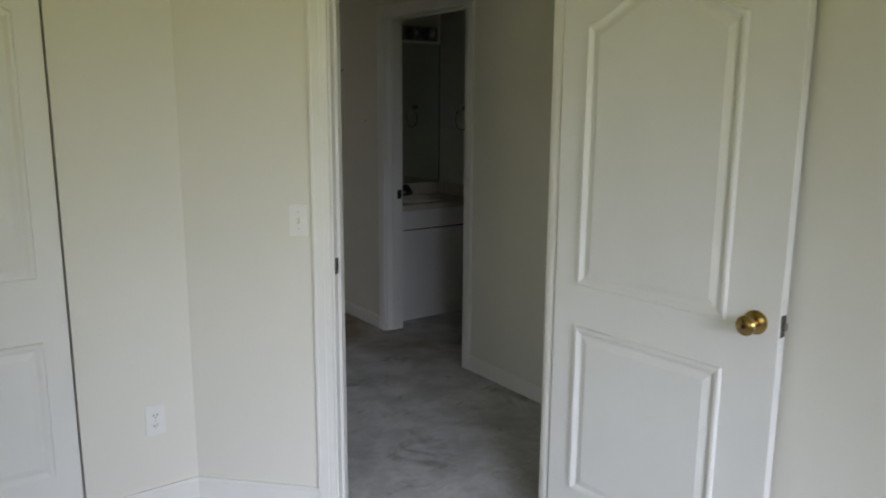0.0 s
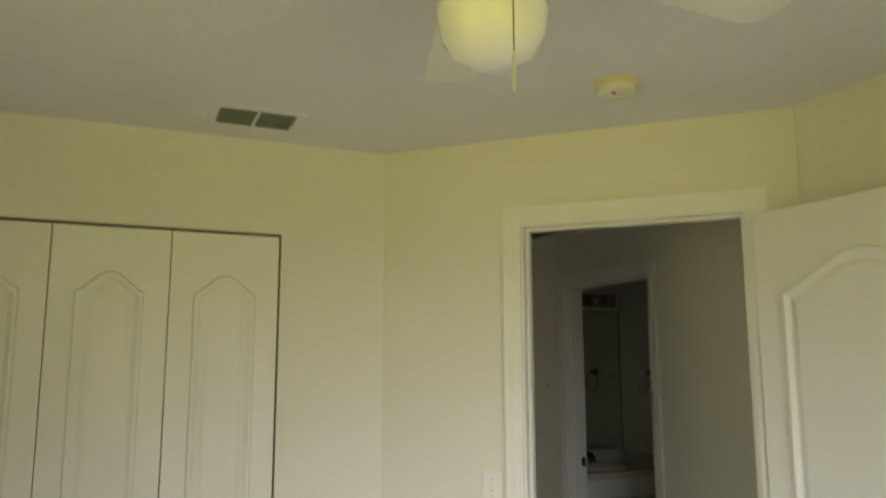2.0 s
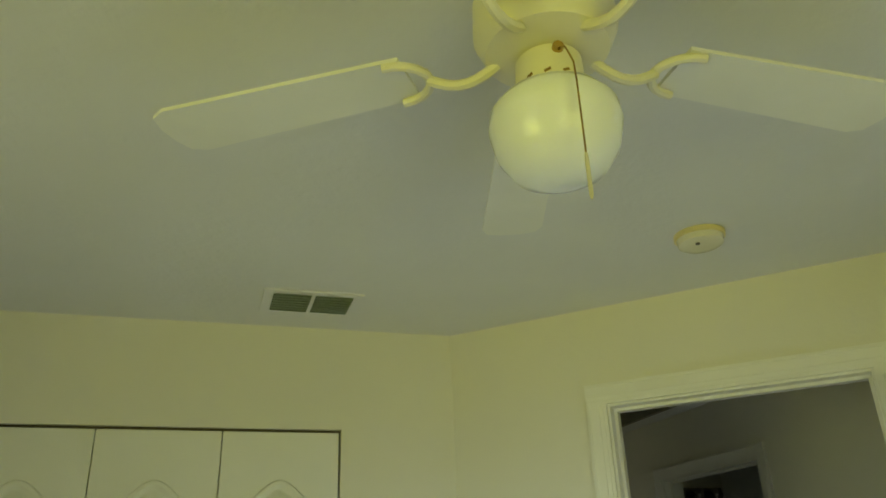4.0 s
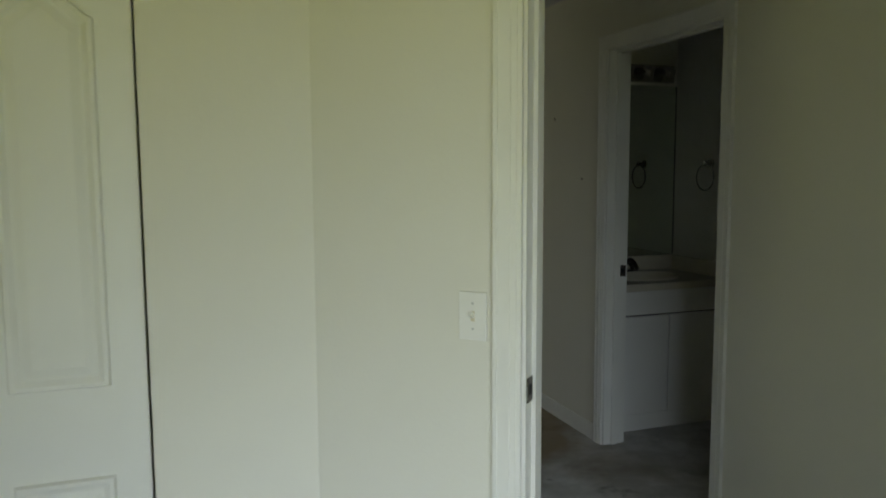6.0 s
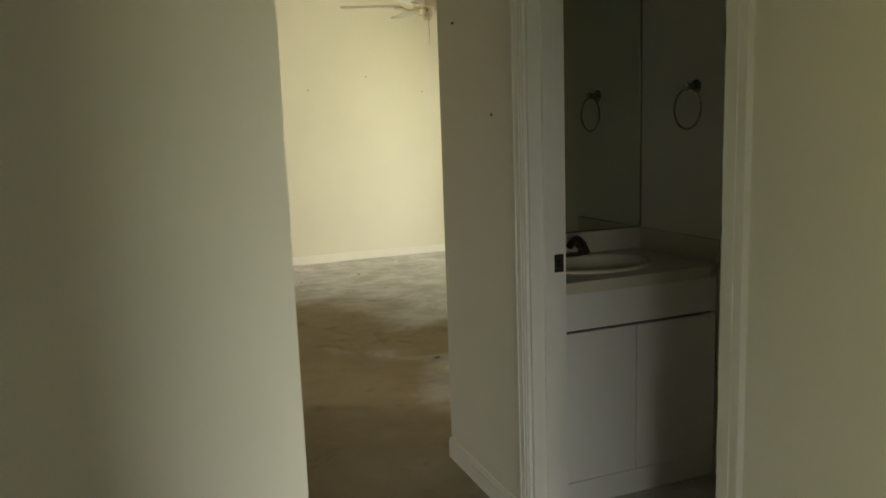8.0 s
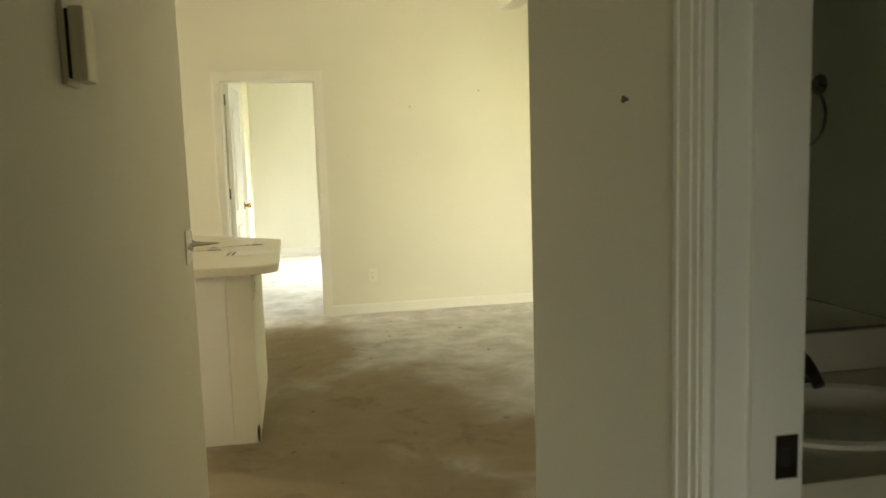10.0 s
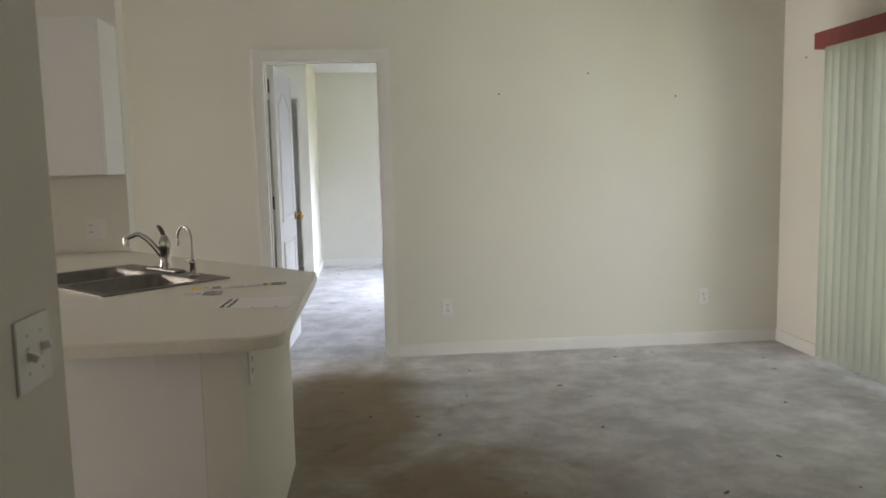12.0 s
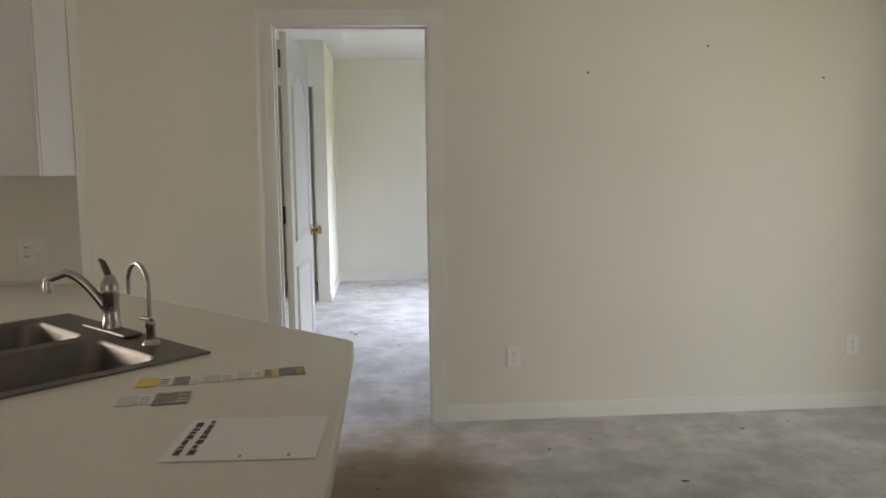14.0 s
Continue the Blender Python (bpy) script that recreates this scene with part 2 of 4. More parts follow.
def along(p0, p1):
    """A frame at p0 with x along the wall; y points to its left."""
    a = math.degrees(math.atan2(p1[1] - p0[1], p1[0] - p0[0]))
    return pose(p0[0], p0[1], 0, 0, 0, a), math.dist(p0, p1)


def wall(name, p0, p1, z1, openings=(), thick=0.12, mat=PAINT, label="cream painted drywall", ext=(0, 0)):
    """A wall whose room face runs from p0 to p1 and whose body lies to the left; openings are (start, end, bottom, top)."""
    m, length = along(p0, p1)
    bm, s = bmesh.new(), -ext[0]
    for a, b, zb, zt in sorted(openings):
        box(bm, s, 0, 0, a, thick, z1)
        if zb > 0:
            box(bm, a, 0, 0, b, thick, zb)
        if zt < z1:
            box(bm, a, 0, zt, b, thick, z1)
        s = b
    box(bm, s, 0, 0, length + ext[1], thick, z1)
    ob = structure(name, bm, mat, label)
    ob.matrix_world = m
    return ob


def baseboard(p0, p1, h=0.085):
    """White skirting with a rounded top on the right-hand side of p0-p1."""
    m, length = along(p0, p1)
    bm = boxes((0, -0.013, 0, length, -0.001, h - 0.012), (0, -0.010, h - 0.012, length, -0.001, h))
    ob = structure("baseboard", bm, TRIM, "white painted wooden baseboard, scuffed")
    ob.matrix_world = m


def casing(name, p0, p1, s0, s1, top, parent_label, depth=0.12, both=True, w=0.062):
    """Fluted door casing and jamb lining for an opening s0..s1 in the wall p0-p1."""
    m, _ = along(p0, p1)
    frame_ = thing(name, m, parent_label, "door frame")
    frame_["kind"] = "structure"
    g = 0.012

    def board(x0, x1, z0, z1, y, sgn, name_, horiz=False):
        bm = bmesh.new()
        rows = ((0, 0.16, 0.017), (0.16, 0.4, 0.0145), (0.4, 0.62, 0.016), (0.62, 0.84, 0.0135), (0.84, 1.0, 0.011))
        for a, b, t in rows:
            if horiz:
                za, zb = z1 - (z1 - z0) * b, z1 - (z1 - z0) * a
                box(bm, x0, y, za, x1, y - sgn * t, zb)
            elif x0 < (s0 + s1) / 2:
                box(bm, x0 + (x1 - x0) * a, y, z0, x0 + (x1 - x0) * b, y - sgn * t, z1)
            else:
                box(bm, x1 - (x1 - x0) * b, y, z0, x1 - (x1 - x0) * a, y - sgn * t, z1)
        part(name_, bm, TRIM, frame_)

    for y, sgn in ((-0.001, 1), (depth + 0.001, -1))[: 2 if both else 1]:
        board(s0 - w, s0 + 0.004, 0, top - 0.004, y, sgn, "side_casing")
        board(s1 - 0.004, s1 + w, 0, top - 0.004, y, sgn, "side_casing")
        board(s0 - w, s1 + w, top - 0.004, top + w, y, sgn, "head_casing", True)
    for a, b in ((s0 + 0.001, s0 + g), (s1 - g, s1 - 0.001)):
        part("jamb", boxes((a, 0.001, 0, b, depth - 0.001, top - 0.001)), TRIM, frame_)
    part("head_jamb", boxes((s0 + g, 0.001, top - g, s1 - g, depth - 0.001, top - 0.001)), TRIM, frame_)
    for a, b in ((s0 + g, s0 + g + 0.01), (s1 - g - 0.01, s1 - g)):
        part("door_stop", boxes((a, 0.045, 0, b, 0.08, top - g)), TRIM, frame_)
    part("door_stop", boxes((s0 + g + 0.01, 0.045, top - g - 0.01, s1 - g - 0.01, 0.08, top - g)), TRIM, frame_)
    return frame_


def strike(parent, x, y, z, sgn=1):
    """A metal strike plate with a dark latch hole on a jamb's face."""
    p = part("strike_plate", boxes((x, y - 0.020, z - 0.029, x + sgn * 0.002, y + 0.020, z + 0.029)), DARKM, parent, "tarnished metal strike plate")
    part("lip", tube([(x + sgn * 0.001, y - 0.018, z - 0.020), (x + sgn * 0.004, y - 0.028, z - 0.013), (x + sgn * 0.004, y - 0.028, z + 0.013), (x + sgn * 0.001, y - 0.018, z + 0.020)], 0.0025, 8), CHROME, p)
    part("latch_hole", boxes((x + sgn * 0.002, y - 0.006, z - 0.012, x + sgn * 0.0025, y + 0.010, z + 0.012)), DARK, p)


def offset_loop(pts, d):
    """A closed counter-clockwise outline, moved inwards by d."""
    out, k = [], len(pts)
    for i in range(k):
        a, b, c = Vector(pts[i - 1]), Vector(pts[i]), Vector(pts[(i + 1) % k])
        u, v = (b - a).normalized(), (c - b).normalized()
        nn = Vector((-u.y - v.y, u.x + v.x))
        nn = nn / max(nn.length_squared / 2, 0.5)
        out.append(b + nn * d)
    return out


def arched(x0, x1, z0, zs, rise):
    """A door panel's outline: straight sides and foot, an ogee arch on top."""
    pts = [(x0, z0), (x1, z0), (x1, zs)]
    if rise:
        for i in range(1, 16):
            u = i / 16
            pts.append((x1 + (x0 - x1) * u, zs + rise * (0.5 - 0.5 * math.cos(2 * math.pi * u)) ** 0.75))
    return pts + [(x0, zs)]


def door_panel(parent, outline, y, sgn):
    """A moulded ring round a slightly raised field on a door's face at depth y; sgn says which way the face looks."""
    bm = bmesh.new()
    rings = []
    for d, h in ((0, 0.0), (0.005, 0.010), (0.014, 0.010), (0.028, 0.0012), (0.034, 0.0012), (0.054, 0.007)):
        rings.append([bm.verts.new((p[0], y + sgn * h, p[1])) for p in offset_loop(outline, d)])
    k = len(outline)
    for a, b in zip(rings, rings[1:]):
        for i in range(k):
            bm.faces.new((a[i], a[(i + 1) % k], b[(i + 1) % k], b[i]))
    bm.faces.new(rings[-1])
    bmesh.ops.recalc_face_normals(bm, faces=bm.faces)
    if sum(f.normal.y for f in bm.faces) * sgn < 0:
        bmesh.ops.reverse_faces(bm, faces=bm.faces)
    part("panel", bm, DOORP, parent)


def knob(parent, x, y, z, sgn, mat, scale=1.0, lock=True):
    m = pose(x, y, z, -90 * sgn)
    rows = [(0.033, 0), (0.033, 0.004), (0.026, 0.009), (0.012, 0.012), (0.011, 0.03), (0.020, 0.036), (0.027, 0.046), (0.027, 0.056), (0.021, 0.063), (0.012, 0.065)]
    k = part("door_knob", lathe([(r * scale, h * scale) for r, h in rows], 24, m=m), mat, parent, "worn round metal knob", smooth=True)
    if lock:
        part("keyhole", lathe([(0.006, 0.064), (0.006, 0.0665)], 12, m=m), DARKM, k)


def panel_door(name, m, w, h, label, knob_x, knob_mat, hinge_left=True):
    """A moulded two-panel door, hinged at x=0; both faces are alike."""
    d = thing(name, m, label, "door")
    t = 0.035
    part("leaf", boxes((0, -t / 2, 0.012, w, t / 2, h), bev=0.002), DOORP, d)
    for y, sgn in ((-t / 2 - 0.0005, -1), (t / 2 + 0.0005, 1)):
        door_panel(d, arched(0.095, w - 0.15, 0.945, h - 0.26, 0.11), y, sgn)
        door_panel(d, arched(0.095, w - 0.15, 0.22, 0.81, 0), y, sgn)
        knob(d, knob_x, y, 0.96, sgn, knob_mat)
    part("latch_plate", boxes((w, -0.012, 0.93, w + 0.0015, 0.012, 0.99)), DARKM, d)
    part("latch", boxes((w + 0.0015, -0.006, 0.95, w + 0.011, 0.006, 0.97), bev=0.002), CHROME, d)
    for z in (0.2, 1.05, 1.85):
        part("hinge", lathe([(0.006, z), (0.006, z + 0.09)], 10, at=(-0.006, t / 2 + 0.003, 0)), DARKM, d)
    return d


def outlet(m, label, mat=PLASTIC):
    """A duplex socket plate on a wall; x along the wall, y out of it."""
    o = thing("wall_outlet", m, label, "outlet", "wall outlets")
    part("cover_plate", boxes((-0.035, 0.0005, -0.057, 0.035, 0.006, 0.057), bev=0.002), mat, o)
    for z in (-0.02, 0.02):
        s = part("socket", prism([(0.016 * math.cos(a), 0.013 * math.sin(a)) for a in [math.pi * k / 8 for k in range(16)]], 0, 0.003), mat, o)
        s.matrix_local = pose(0, 0.005, z, -90)
        for x in (-0.006, 0.006):
            part("slot", boxes((x - 0.0012, 0.008, z - 0.003, x + 0.0012, 0.0088, z + 0.006)), DARK, o)
        part("slot", boxes((-0.002, 0.008, z - 0.010, 0.002, 0.0088, z - 0.006)), DARK, o)
    part("screw", lathe([(0.003, 0.006), (0.003, 0.0068)], 8, m=pose(0, 0, 0, -90)), ALU, o)
    return o


def switch(m, gangs, label):
    o = thing("light_switch", m, label, "switch", "light switches")
    w = 0.035 + 0.023 * (gangs - 1)
    part("cover_plate", boxes((-w, 0.0005, -0.057, w, 0.006, 0.057), bev=0.002), PLASTIC, o)
    for k in range(gangs):
        x = (k - (gangs - 1) / 2) * 0.046
        part("toggle_slot", boxes((x - 0.005, 0.006, -0.012, x + 0.005, 0.0065, 0.012)), ALMOND, o)
        tg = part("toggle", boxes((x - 0.004, 0.0, -0.006, x + 0.004, 0.02, 0.006), bev=0.0015), PLASTIC, o)
        tg.matrix_local = pose(0, 0.004, 0, 25 if k % 2 == 0 else -25)
        for z in (-0.03, 0.03):
            part("screw", lathe([(0.003, 0.006), (0.003, 0.0068)], 8, m=pose(x, 0, z, -90)), ALU, o)
    return o


def combo_plate(m, label):
    """A two-gang cover plate with a duplex socket and a toggle switch."""
    o = thing("wall_outlet", m, label, "outlet", "wall outlets")
    part("cover_plate", boxes((-0.058, 0.0005, -0.057, 0.058, 0.006, 0.057), bev=0.002), PLASTIC, o)
    for z in (-0.02, 0.02):
        s = part("socket", prism([(0.016 * math.cos(a), 0.013 * math.sin(a)) for a in [math.pi * k / 8 for k in range(16)]], 0, 0.003), PLASTIC, o)
        s.matrix_local = pose(0.023, 0.005, z, -90)
        for x in (0.017, 0.029):
            part("slot", boxes((x - 0.0015, 0.008, z - 0.004, x + 0.0015, 0.0088, z + 0.006)), DARK, o)
    part("toggle_slot", boxes((-0.028, 0.006, -0.012, -0.018, 0.0065, 0.012)), ALMOND, o)
    t = part("toggle", boxes((-0.027, 0.0, -0.006, -0.019, 0.02, 0.006), bev=0.0015), PLASTIC, o)
    t.matrix_local = pose(0, 0.004, 0, 25)
    for x, z in ((-0.023, -0.03), (-0.023, 0.03), (0.023, 0)):
        part("screw", lathe([(0.003, 0.006), (0.003, 0.0068)], 8, m=pose(x, 0, z, -90)), ALU, o)


# ---- setting ----
H = 2.39          # flat ceiling
L = 1.065          # reach of the diagonal wall
R2 = math.sqrt(0.5)
BX = 1.758        # hall face of the bathroom wall
BY0, BY1 = 0.592, 1.464   # bathroom doorway
FY = 7.26         # far wall of the living room
LX = 4.335         # wall with the sliding door
HX, HY0, HY1 = 0.90, 0.90, 3.38   # left wall of the hall

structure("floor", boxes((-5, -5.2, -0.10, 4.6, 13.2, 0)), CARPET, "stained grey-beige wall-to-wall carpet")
g = structure("ground", boxes((-400, -400, -0.4, 400, 400, -0.15)), LAWN, "green lawn outside the windows")

# bedroom
DO0, DO1, DTOP = 0.560, 1.345, 2.062
wall("wall_closet", (-3.2, 0), (0, 0), H, [(3.2 - 1.947, 3.2 - 0.403, 0, 2.034)], label="cream painted drywall with a closet opening", ext=(0.12, 0.0))
wall("wall_diagonal", (0, 0), (L, -L), H, [(DO0, DO1, 0, DTOP)], label="cream painted drywall with a door opening")
wall("wall_bedroom_east", (L, -L), (L, -4.5), H, ext=(-0.002, 0.12))
wall("wall_bedroom_south", (L, -4.5), (-3.2, -4.5), H, [(L + 0.5 - 0.85, L + 0.5 + 0.85, 0.7, 2.0)], label="cream painted drywall with a window opening")
# the west opening is made up to go with the added fill lamps
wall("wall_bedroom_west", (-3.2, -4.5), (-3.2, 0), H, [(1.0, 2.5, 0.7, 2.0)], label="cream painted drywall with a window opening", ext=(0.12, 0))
structure("ceiling_bedroom", prism([(-3.35, 0.13), (0.02, 0.13), (L + 0.13, -L + 0.02), (L + 0.13, -4.65), (-3.35, -4.65)], H, H + 0.1), CEIL, "off-white textured ceiling")
baseboard((-0.403, 0), (0, 0))
baseboard((0.004, -0.004), ((DO0 - 0.064) * R2, -(DO0 - 0.064) * R2))
baseboard(((DO1 + 0.064) * R2, -(DO1 + 0.064) * R2), (L, -L))
baseboard((L, -L), (L, -4.5))
baseboard((-3.2, 0), (-1.947, 0))
win = thing("window_1", pose(-0.5, -4.56, 0), "white framed double-hung window", "window")
win["kind"] = "structure"
for r in ((-0.85, -0.03, 0.7, -0.80, 0.03, 2.0), (0.80, -0.03, 0.7, 0.85, 0.03, 2.0), (-0.80, -0.03, 1.95, 0.80, 0.03, 2.0), (-0.80, -0.03, 0.7, 0.80, 0.03, 0.75)):
    part("window_frame", boxes(r), TRIM, win)
part("window_sill", boxes((-0.9, 0.03, 0.67, 0.9, 0.1, 0.70), bev=0.004), TRIM, win)

# closet behind the bifold doors
structure("wall_closet_back", boxes((-2.4, 0.78, 0, 0.30, 0.90, H), (-2.12, 0.12, 0, -2.0, 0.78, H), (0.18, 0.12, 0, 0.30, 0.78, H)), PAINT, "cream painted drywall")
structure("ceiling_closet", boxes((-2.12, 0.12, H, 0.30, 0.90, H + 0.1)), CEIL, "off-white ceiling")

# hall
structure("wall_hall_left", boxes((0.30, HY0 - 0.12, 0, HX, HY0, H + 0.4), (HX - 0.12, HY0, 0, HX, HY1, 3.4)), PAINT, "cream painted drywall ending in a corner")
wall("wall_bath", (BX, 2.18), (BX, -0.95), H, [(2.18 - BY1, 2.18 - BY0, 0, 2.056)], label="cream painted drywall with a bathroom door opening")
structure("wall_hall_end", boxes((L + 0.10, -1.07, 0, BX + 0.12, -0.95, H)), PAINT, "cream painted drywall")
structure("ceiling_hall", prism([(0.02, 0.131), (L + 0.131, -L + 0.021), (L + 0.131, -1.06), (3.0, -1.06), (3.0, 2.18), (HX - 0.12, 2.18), (HX - 0.12, 0.78), (0.30, 0.78), (0.02, 0.78)], H, H + 0.1), CEIL, "off-white textured ceiling")
baseboard((HX, HY1), (HX, HY0))
baseboard((BX, 2.18), (BX, BY1 + 0.064))
baseboard((BX, BY0 - 0.064), (BX, -0.95))

# bathroom
MY, RX = 2.06, 2.615
structure("wall_bath_mirror", boxes((BX + 0.12, MY, 0, LX + 0.12, 2.18, 3.4)), PAINT, "cream painted drywall")
structure("wall_bath_ring", boxes((RX, -0.95, 0, RX + 0.12, MY, H)), PAINT, "cream painted drywall")
structure("wall_bath_end", boxes((BX + 0.12, -1.07, 0, RX + 0.12, -0.95, H)), PAINT, "cream painted drywall")

# living room, kitchen and dining end
structure("wall_living_header", boxes((HX, 2.06, H + 0.1, BX + 0.12, 2.18, 3.3)), PAINT, "cream painted drywall above the hall mouth")
wall("wall_living_far", (-4.5, FY), (LX, FY), 3.6, [(4.5 + 0.709, 4.5 + 1.500, 0, 2.05)], label="cream painted drywall with a doorway and nail holes", ext=(0.12, 0.12))
wall("wall_slider", (LX, FY), (LX, 2.06), 3.0, [(FY - 6.72, FY - 4.4, 0, 2.03)], label="cream painted drywall with a sliding door opening")
# unseen slot at the passage end, made up for the added fill lamp
wall("wall_living_west", (-4.5, -0.0), (-4.5, FY), 3.6, [(6.79, 7.25, 0.08, 2.05)], label="cream painted drywall")
# the south window opening is made up for the kitchen fill lamp
wall("wall_kitchen_south", (HX - 0.121, 1.02), (-4.5, 1.02), 3.6, [(0.479, 2.079, 0.85, 2.05)], label="cream painted drywall with a window opening")
structure("wall_kitchen", boxes((-2.9, 6.65, 0, -0.008, 6.77, 2.9), bev=0.004), PAINT, "cream painted partition wall with a corner bead")
bm = bmesh.new()
for (xa, za), (xb, zb) in (((LX + 0.12, 2.42), (0.9, 3.32)), ((0.9, 3.32), (-4.62, 1.95 + 0.45))):
    q = [bm.verts.new(p) for p in ((xa, 0.9, za), (xb, 0.9, zb), (xb, FY + 0.12, zb), (xa, FY + 0.12, za))]
    q2 = [bm.verts.new((v.co.x, v.co.y, v.co.z + 0.1)) for v in q]
    bm.faces.new(q), bm.faces.new(q2[::-1])
    for i in range(4):
        bm.faces.new((q[i], q2[i], q2[(i + 1) % 4], q[(i + 1) % 4]))
bmesh.ops.recalc_face_normals(bm, faces=bm.faces)
structure("ceiling_living", bm, CEIL, "off-white vaulted ceiling")
baseboard((1.500 + 0.064, FY), (LX, FY))
baseboard((-4.5, FY), (0.709 - 0.064, FY))
baseboard((LX, FY), (LX, 6.73))

# far bedroom
FB = 12.3
FH = 2.56
structure("wall_far_back", boxes((-2.0, FB, 0, 4.3, FB + 0.12, FH)), PAINT, "cream painted drywall")
wall("wall_far_east", (4.0, FB), (4.0, FY + 0.12), FH, [(FB - 11.45, FB - 9.75, 0.7, 2.0)], label="cream painted drywall with a window opening")
structure("wall_far_west", boxes((-2.0, FY + 0.12, 0, -1.88, FB, FH)), PAINT, "cream painted drywall")
structure("wall_far_closet", boxes((0.57, 10.95, 0, 0.69, FB, FH), (-0.3, 10.95, 2.12, 0.57, 11.07, FH), (-0.42, 8.6, 0, -0.3, 11.07, FH)), PAINT, "cream painted closet partition")
structure("ceiling_far_room", boxes((-2.0, FY + 0.12, FH, 4.12, FB + 0.12, FH + 0.1)), CEIL, "off-white textured ceiling")
baseboard((0.69, FB), (4.0, FB))
baseboard((0.69, 10.95), (0.69, FB))
# unseen window frame, added round the bedroom's west fill lamps
win = thing("window_added_west", pose(-3.26, -2.75, 0, 0, 0, -90), "white framed double-hung window", "window")
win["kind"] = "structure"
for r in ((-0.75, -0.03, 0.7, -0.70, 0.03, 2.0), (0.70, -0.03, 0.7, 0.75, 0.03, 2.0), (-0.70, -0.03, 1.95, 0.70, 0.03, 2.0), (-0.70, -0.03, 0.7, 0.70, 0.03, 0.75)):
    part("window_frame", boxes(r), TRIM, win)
win = thing("window_2", pose(4.06, 10.6, 0, 0, 0, 90), "white framed double-hung window", "window")
win["kind"] = "structure"
for r in ((-0.85, -0.03, 0.7, -0.80, 0.03, 2.0), (0.80, -0.03, 0.7, 0.85, 0.03, 2.0), (-0.80, -0.03, 1.95, 0.80, 0.03, 2.0), (-0.80, -0.03, 0.7, 0.80, 0.03, 0.75)):
    part("window_frame", boxes(r), TRIM, win)

# door frames
f1 = casing("door_1", (0, 0), (L, -L), DO0, DO1, DTOP, "white fluted door casing, bedroom doorway")
strike(f1, DO0 + 0.012, 0.028, 0.945)
f2 = casing("door_2", (BX, 2.18), (BX, -0.95), 2.18 - BY1, 2.18 - BY0, 2.056, "white fluted door casing, bathroom doorway")
strike(f2, 2.18 - BY1 + 0.012, 0.098, 0.925)
f3 = casing("door_3", (-4.5, FY), (LX, FY), 4.5 + 0.709, 4.5 + 1.500, 2.05, "white fluted door casing, far bedroom doorway")

# ---- bedroom things ----
panel_door("bedroom_door", pose(0.951, -0.985, 0, 0, 0, -85.8), 0.775, 2.03, "white moulded two-panel door standing wide open", 0.71, BRASS)


def bifold_leaf(x, w, with_knob):
    """One leaf of the bifold closet doors with two moulded panels."""
    d = thing("closet_door", pose(x, 0.022, 0), "white moulded bifold closet door leaf", "closet door", "bifold closet doors")
    part("leaf", boxes((0.0015, -0.014, 0.02, w - 0.0015, 0.014, 2.024), bev=0.0025), DOORP, d)
    door_panel(d, arched(0.082, w - 0.082, 0.94, 1.80, 0.07), -0.0145, -1)
    door_panel(d, arched(0.082, w - 0.082, 0.22, 0.72, 0), -0.0145, -1)
    if with_knob:
        part("closet_knob", lathe([(0.010, 0), (0.009, 0.012), (0.017, 0.019), (0.018, 0.026), (0.012, 0.032)], 18, m=pose(w / 2 + 0.03, -0.0145, 0.785, 90)), PLASTIC, d, "small white round knob", smooth=True)


LW = 0.3835
for k in range(4):
    bifold_leaf(-0.4085 - LW * (4 - k), LW, k in (1, 2))
part("closet_track", boxes((-1.942, 0.015, 2.0265, -0.405, 0.05, 2.033)), DARKM, tagged(new("closet_track_rail"), "dark metal track above the closet doors", "rail"))

outlet(pose(-0.147, -0.0, 0.355, 0, 0, 180), "white duplex wall outlet above the baseboard")
switch(pose(0.444 * R2, -0.444 * R2, 1.112, 0, 0, 135), 1, "white toggle light switch beside the door casing")

# ceiling register
reg = thing("ceiling_vent", pose(-0.556, -0.270, H), "white ceiling air register with grey louvres", "vent")
W, D = 0.125, 0.08
for r in ((-W - 0.03, -D - 0.025, -0.007, W + 0.03, -D, -0.0005), (-W - 0.03, D, -0.007, W + 0.03, D + 0.025, -0.0005), (-W - 0.03, -D, -0.007, -W, D, -0.0005), (W, -D, -0.007, W + 0.03, D, -0.0005), (-0.006, -D, -0.007, 0.006, D, -0.0005)):
    part("frame", boxes(r), CEIL, reg)
part("backing", boxes((-W, -D, -0.003, W, D, -0.0008)), VENTD, reg)
for side in (-1, 1):
    for k in range(7):
        s = part("slat", boxes((min(0.007 * side, W * side), -0.010, -0.0006, max(0.007 * side, W * side), 0.010, 0.0006)), VENTD, reg)
        s.matrix_local = pose(0, -D + 0.012 + k * 0.0226, -0.009, 35)

# smoke detector
sd = thing("smoke_detector", pose(0.397, -1.012, H), "yellowed round smoke detector on the ceiling", "smoke detector")
part("base", lathe([(0.068, -0.0005), (0.068, -0.012), (0.064, -0.014)], 32), AGED, sd, smooth=True)
part("cover", lathe([(0.062, -0.014), (0.060, -0.030), (0.050, -0.036), (0.03, -0.038)], 32), PORC, sd, smooth=True)
part("test_button", lathe([(0.006, -0.037), (0.006, -0.041)], 12, at=(-0.025, -0.02, 0)), DARKM, sd)


